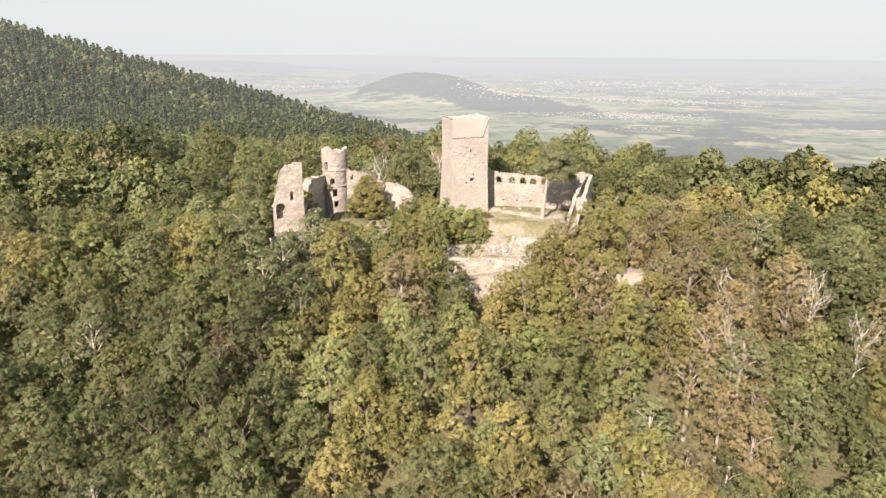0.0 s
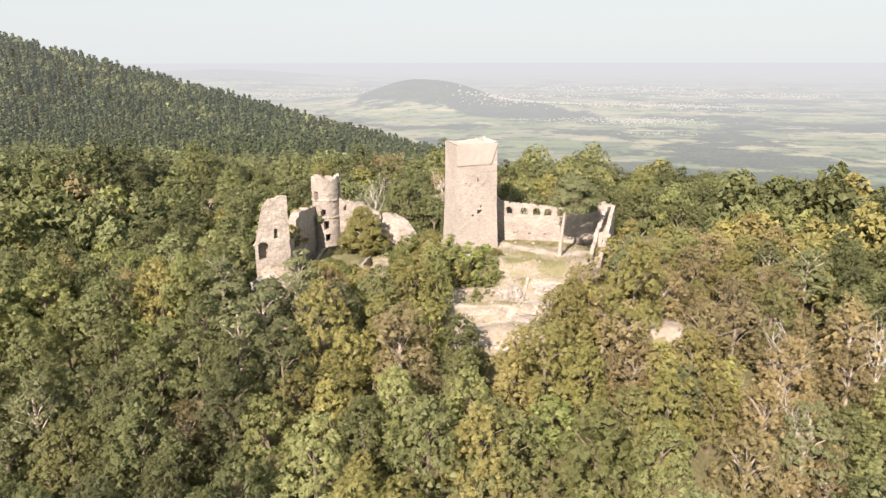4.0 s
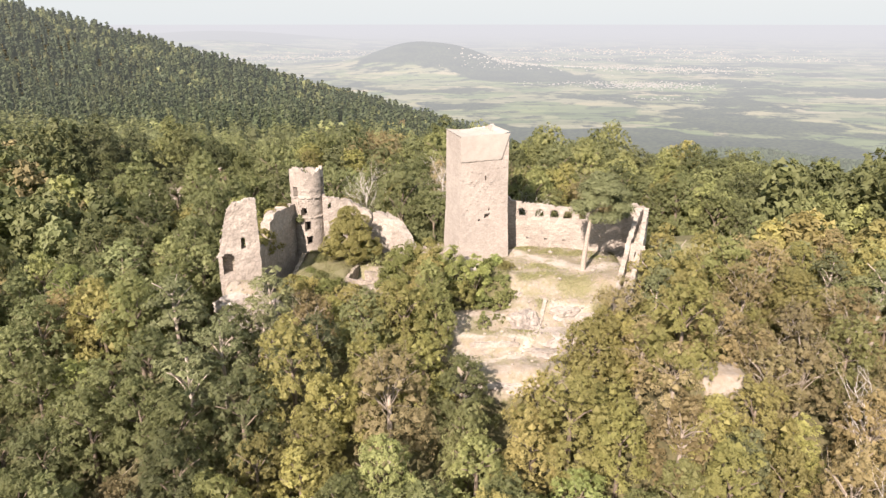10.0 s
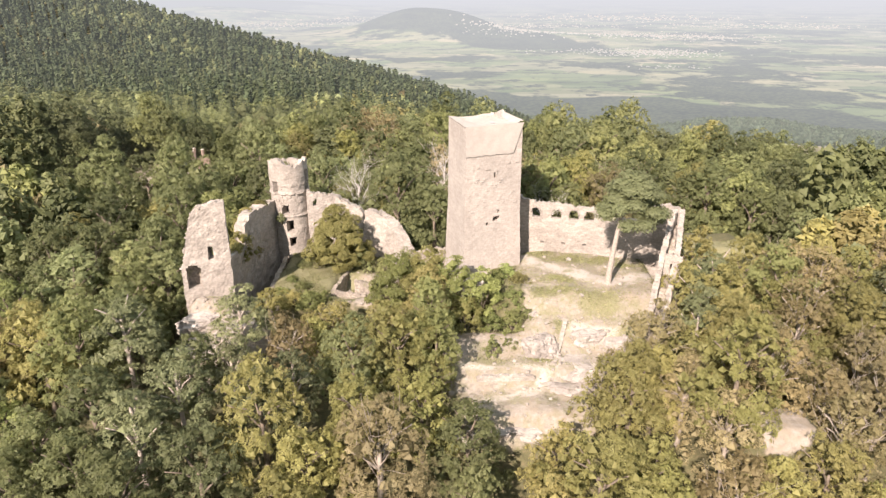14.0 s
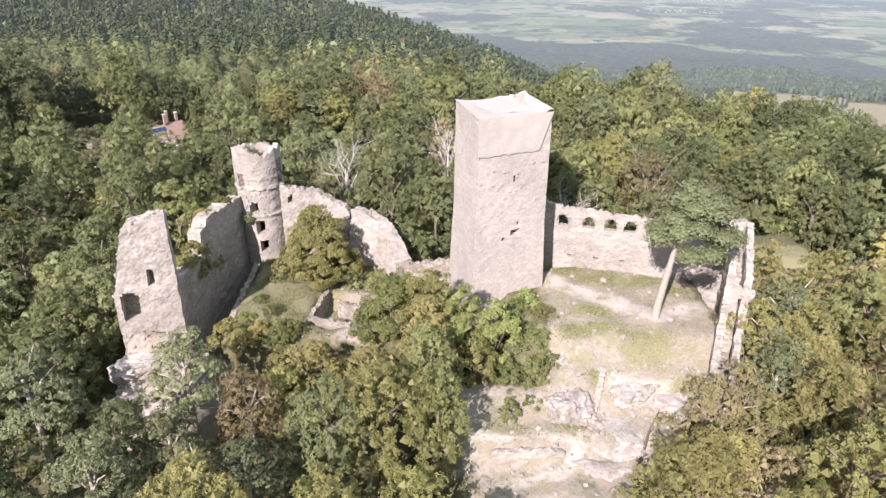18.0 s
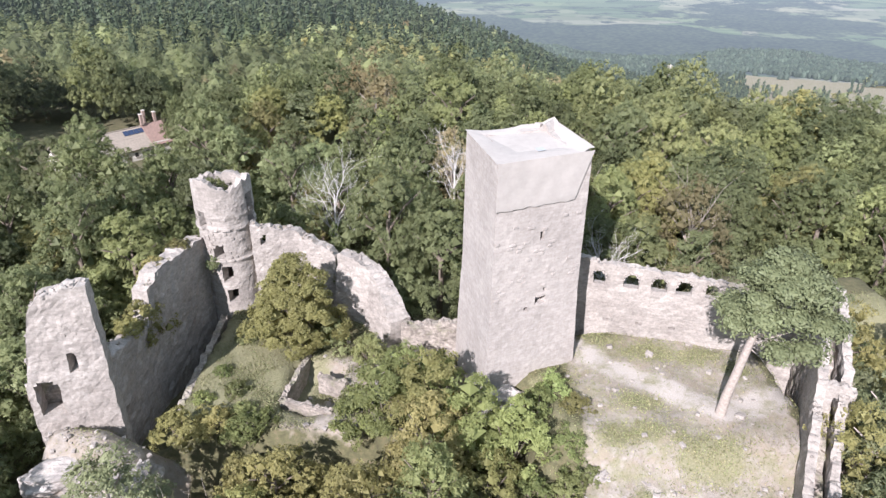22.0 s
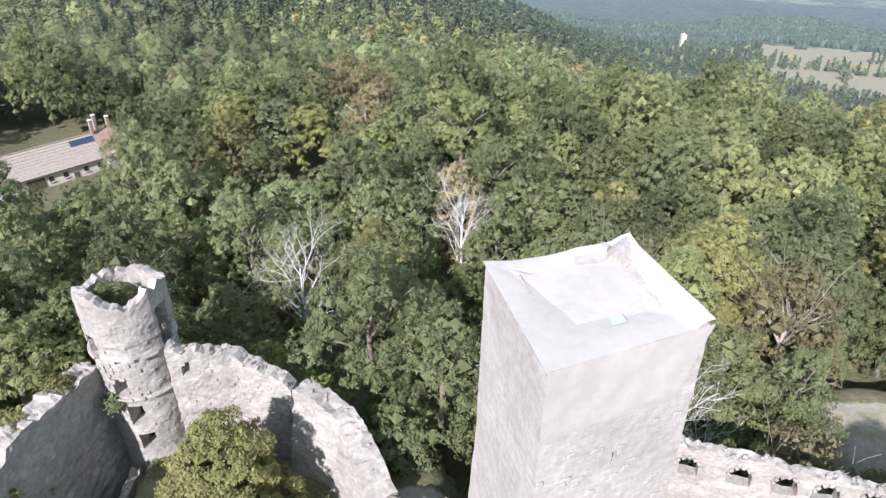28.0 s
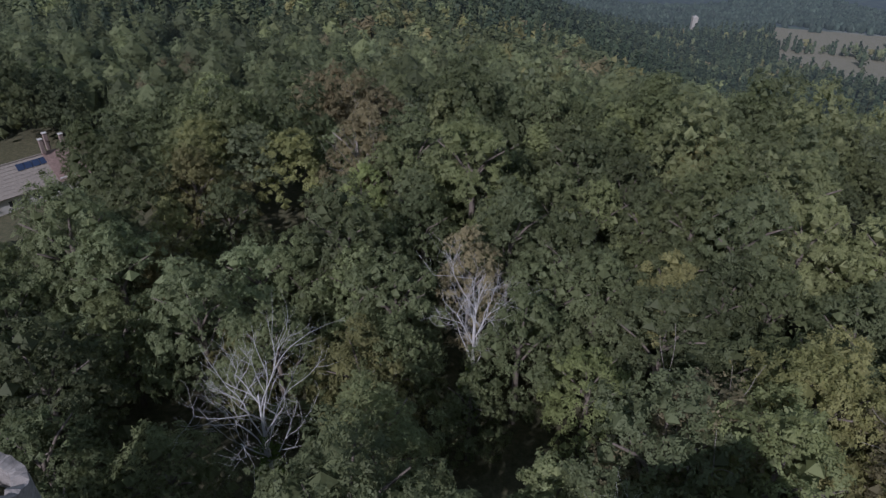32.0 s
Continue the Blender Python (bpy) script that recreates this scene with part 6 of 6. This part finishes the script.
def farmhouse():
    house = thing("farmhouse", "long farmhouse with weathered tile roof among trees", "house")
    house.matrix_basis = pose(-103.7, 307.5, -26.0, 0, 0, 50.5)
    X0, X1, W, eave, ridge = -17.5, 11.5, 5.6, 4.3, 9.0
    L, mid = X1 - X0, (X0 + X1) / 2
    for y, name in ((-W, "wall"), (W, "wall")):
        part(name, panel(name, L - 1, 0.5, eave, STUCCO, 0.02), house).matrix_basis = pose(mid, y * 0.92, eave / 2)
    for x in (X0 + 0.6, X1 - 0.6):
        bm = bmesh.new()
        pts = [(x, -W * 0.92, 0), (x, W * 0.92, 0), (x, W * 0.92, eave), (x, 0, ridge - 0.2), (x, -W * 0.92, eave)]
        face = bm.faces.new([bm.verts.new(p) for p in pts])
        ext = bmesh.ops.extrude_face_region(bm, geom=[face])
        bmesh.ops.translate(bm, vec=(0.4, 0, 0), verts=[e for e in ext["geom"] if isinstance(e, bmesh.types.BMVert)])
        me = bpy.data.meshes.new("gable")
        bm.to_mesh(me)
        bm.free()
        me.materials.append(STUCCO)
        part("gable", me, house)
    roof = part("roof", slab("roof", ((X0, -W - 0.5, eave - 0.3), (X1, -W - 0.5, eave - 0.3), (X1, 0, ridge), (X0, 0, ridge)), 0.25, ROOF_OLD), house, "weathered brownish tile slope")
    part("roof", slab("roof", ((X1, W + 0.5, eave - 0.3), (X0, W + 0.5, eave - 0.3), (X0, 0, ridge), (X1, 0, ridge)), 0.25, ROOF_OLD), house)
    rows = 9
    for i in range(rows):
        t = i / rows
        part("tile_course", panel("tile_course", L, 0.1, 0.06, ROOF_OLD, 0.01), roof).matrix_basis = pose(mid, -W - 0.4 + (W + 0.4) * t, eave - 0.22 + (ridge - eave + 0.3) * t, 36, 0, 0)
    for i in range(4):
        cell = part("solar_panel", panel("solar_panel", 1.5, 1.7, 0.08, SOLAR, 0.02), house, "dark blue solar panel")
        cell.matrix_basis = pose(3.9 + i * 1.62, -1.35, ridge - 0.95, 38.5, 0, 0)
    part("ridge_tiles", panel("ridge_tiles", L, 0.4, 0.22, ROOF_OLD, 0.08), house).matrix_basis = pose(mid, 0, ridge + 0.05)
    part("red_roof", slab("red_roof", ((9.2, -W - 1.2, eave - 0.1), (16.0, -W - 1.2, eave - 0.1), (16.0, 0, ridge + 0.35), (9.2, 0, ridge + 0.35)), 0.3, ROOF_RED), house, "newer red tile roof of the house end")
    part("red_roof", slab("red_roof", ((16.0, W + 1.2, eave - 0.1), (9.2, W + 1.2, eave - 0.1), (9.2, 0, ridge + 0.35), (16.0, 0, ridge + 0.35)), 0.3, ROOF_RED), house)
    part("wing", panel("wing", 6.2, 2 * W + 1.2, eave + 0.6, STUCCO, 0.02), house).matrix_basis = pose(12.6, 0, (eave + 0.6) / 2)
    for x, y, h in ((9.6, -0.6, 1.8), (11.2, 0.8, 2.4), (14.2, 0.2, 1.5)):
        stack = part("chimney", panel("chimney", 0.8, 0.8, h + 1.5, BRICK, 0.03), house, "tall brick chimney")
        stack.matrix_basis = pose(x, y, ridge + 1.0 + h / 2)
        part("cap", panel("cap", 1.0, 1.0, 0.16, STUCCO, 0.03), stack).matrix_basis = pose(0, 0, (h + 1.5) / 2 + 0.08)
    for x in (-4.5, -1, 4, 7.5):
        win = part("window", panel("window", 1.1, 0.12, 1.3, DARK, 0.02), house)
        win.matrix_basis = pose(x, -W * 0.92 - 0.26, 2.3)
        part("sill", panel("sill", 1.4, 0.3, 0.1, STUCCO, 0.02), win).matrix_basis = pose(0, -0.08, -0.7)
    # dark panel set in place of the barn's shaded opening
    part("barn_door", panel("barn_door", 4.2, 0.12, 3.2, WOOD, 0.03), house, "dark panel standing in for the open barn's shade").matrix_basis = pose(-8.0, -W * 0.92 - 0.30, 1.6)
    part("door", panel("door", 1.2, 0.12, 2.2, WOOD, 0.03), house).matrix_basis = pose(1.5, -W * 0.92 - 0.30, 1.1)


farmhouse()


# ---------------------------------------------------------------- far church tower and towns
def church():
    x, y = 474.0, 1605.0
    z = float(ground(x, y))
    ob = thing("church", "pale church tower standing in the valley wood", "church", (x, y, z + 7))
    part("tower", panel("tower", 11, 11, 38, OLD_STUCCO, 0.2), ob).matrix_basis = pose(0, 0, 15)
    bm = bmesh.new()
    bmesh.ops.create_cone(bm, segments=4, radius1=7.2, radius2=0.3, depth=3.0, cap_ends=True)
    me = bpy.data.meshes.new("tower_roof")
    bm.to_mesh(me)
    bm.free()
    me.materials.append(OLD_STUCCO)
    part("tower_roof", me, ob).matrix_basis = pose(0, 0, 35.5, 0, 0, 45)
    part("nave", panel("nave", 12, 22, 10, OLD_STUCCO, 0.2), ob).matrix_basis = pose(-22, 4, -2, 0, 0, 60)
    part("nave_roof", slab("nave_roof", ((-34, -6, 3), (-12, 6, 3), (-15, 11, 8), (-37, -1, 8)), 0.4, ROOF_OLD), ob)


church()


def town(name, label, groups, seed):
    """Small gabled houses by the hundred, kilometres away."""
    gg = np.random.default_rng(seed)
    V, F, M, base = [], [], [], 0
    for cx, cy, rx, ry, n, size in groups:
        for _ in range(n):
            x, y = cx + gg.normal(0, rx), cy + gg.normal(0, ry)
            size_k = size * 0.42
            w, d, h = size_k * gg.uniform(0.5, 1.3), size_k * gg.uniform(0.6, 1.8), size_k * gg.uniform(0.4, 0.8)
            a = gg.uniform(0, 3.14)
            c, s = math.cos(a), math.sin(a)
            pts = [(-w, -d, -6), (w, -d, -6), (w, d, -6), (-w, d, -6), (-w, -d, h), (w, -d, h), (w, d, h), (-w, d, h), (0, -d, h * 1.7), (0, d, h * 1.7)]
            z = FOOT + float(plain_relief(x, y))
            V.append(np.array([(x + c * p - s * q, y + s * p + c * q, z + r) for p, q, r in pts]))
            fs = [(0, 1, 5, 4), (1, 2, 6, 5), (2, 3, 7, 6), (3, 0, 4, 7), (4, 5, 8), (6, 7, 9), (5, 6, 9, 8), (7, 4, 8, 9)]
            F += [tuple(i + base for i in f) for f in fs]
            M += [0] * 6 + [1] * 2
            base += 10
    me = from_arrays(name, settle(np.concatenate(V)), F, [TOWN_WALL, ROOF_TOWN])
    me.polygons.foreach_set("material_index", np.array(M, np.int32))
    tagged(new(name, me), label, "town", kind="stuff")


# both town colours carry painted haze as emission
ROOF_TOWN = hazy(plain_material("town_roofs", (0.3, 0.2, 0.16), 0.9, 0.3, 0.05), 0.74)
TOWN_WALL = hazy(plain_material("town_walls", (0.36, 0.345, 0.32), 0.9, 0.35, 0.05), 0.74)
town("town", "pale houses of small towns scattered on the plain", (
    (1300, 4450, 190, 130, 330, 9), (1150, 4600, 330, 70, 160, 9), (1750, 5900, 420, 260, 460, 12), (650, 5800, 260, 150, 150, 13), (420, 5500, 200, 120, 60, 11),
    (-2100, 7900, 520, 300, 300, 16), (-2450, 7000, 260, 120, 120, 14), (-900, 9000, 500, 300, 120, 18), (1180, 3650, 90, 50, 30, 8), (3300, 7600, 700, 300, 160, 16), (900, 7600, 400, 300, 120, 15), (2300, 9500, 900, 600, 200, 22),
), 5)
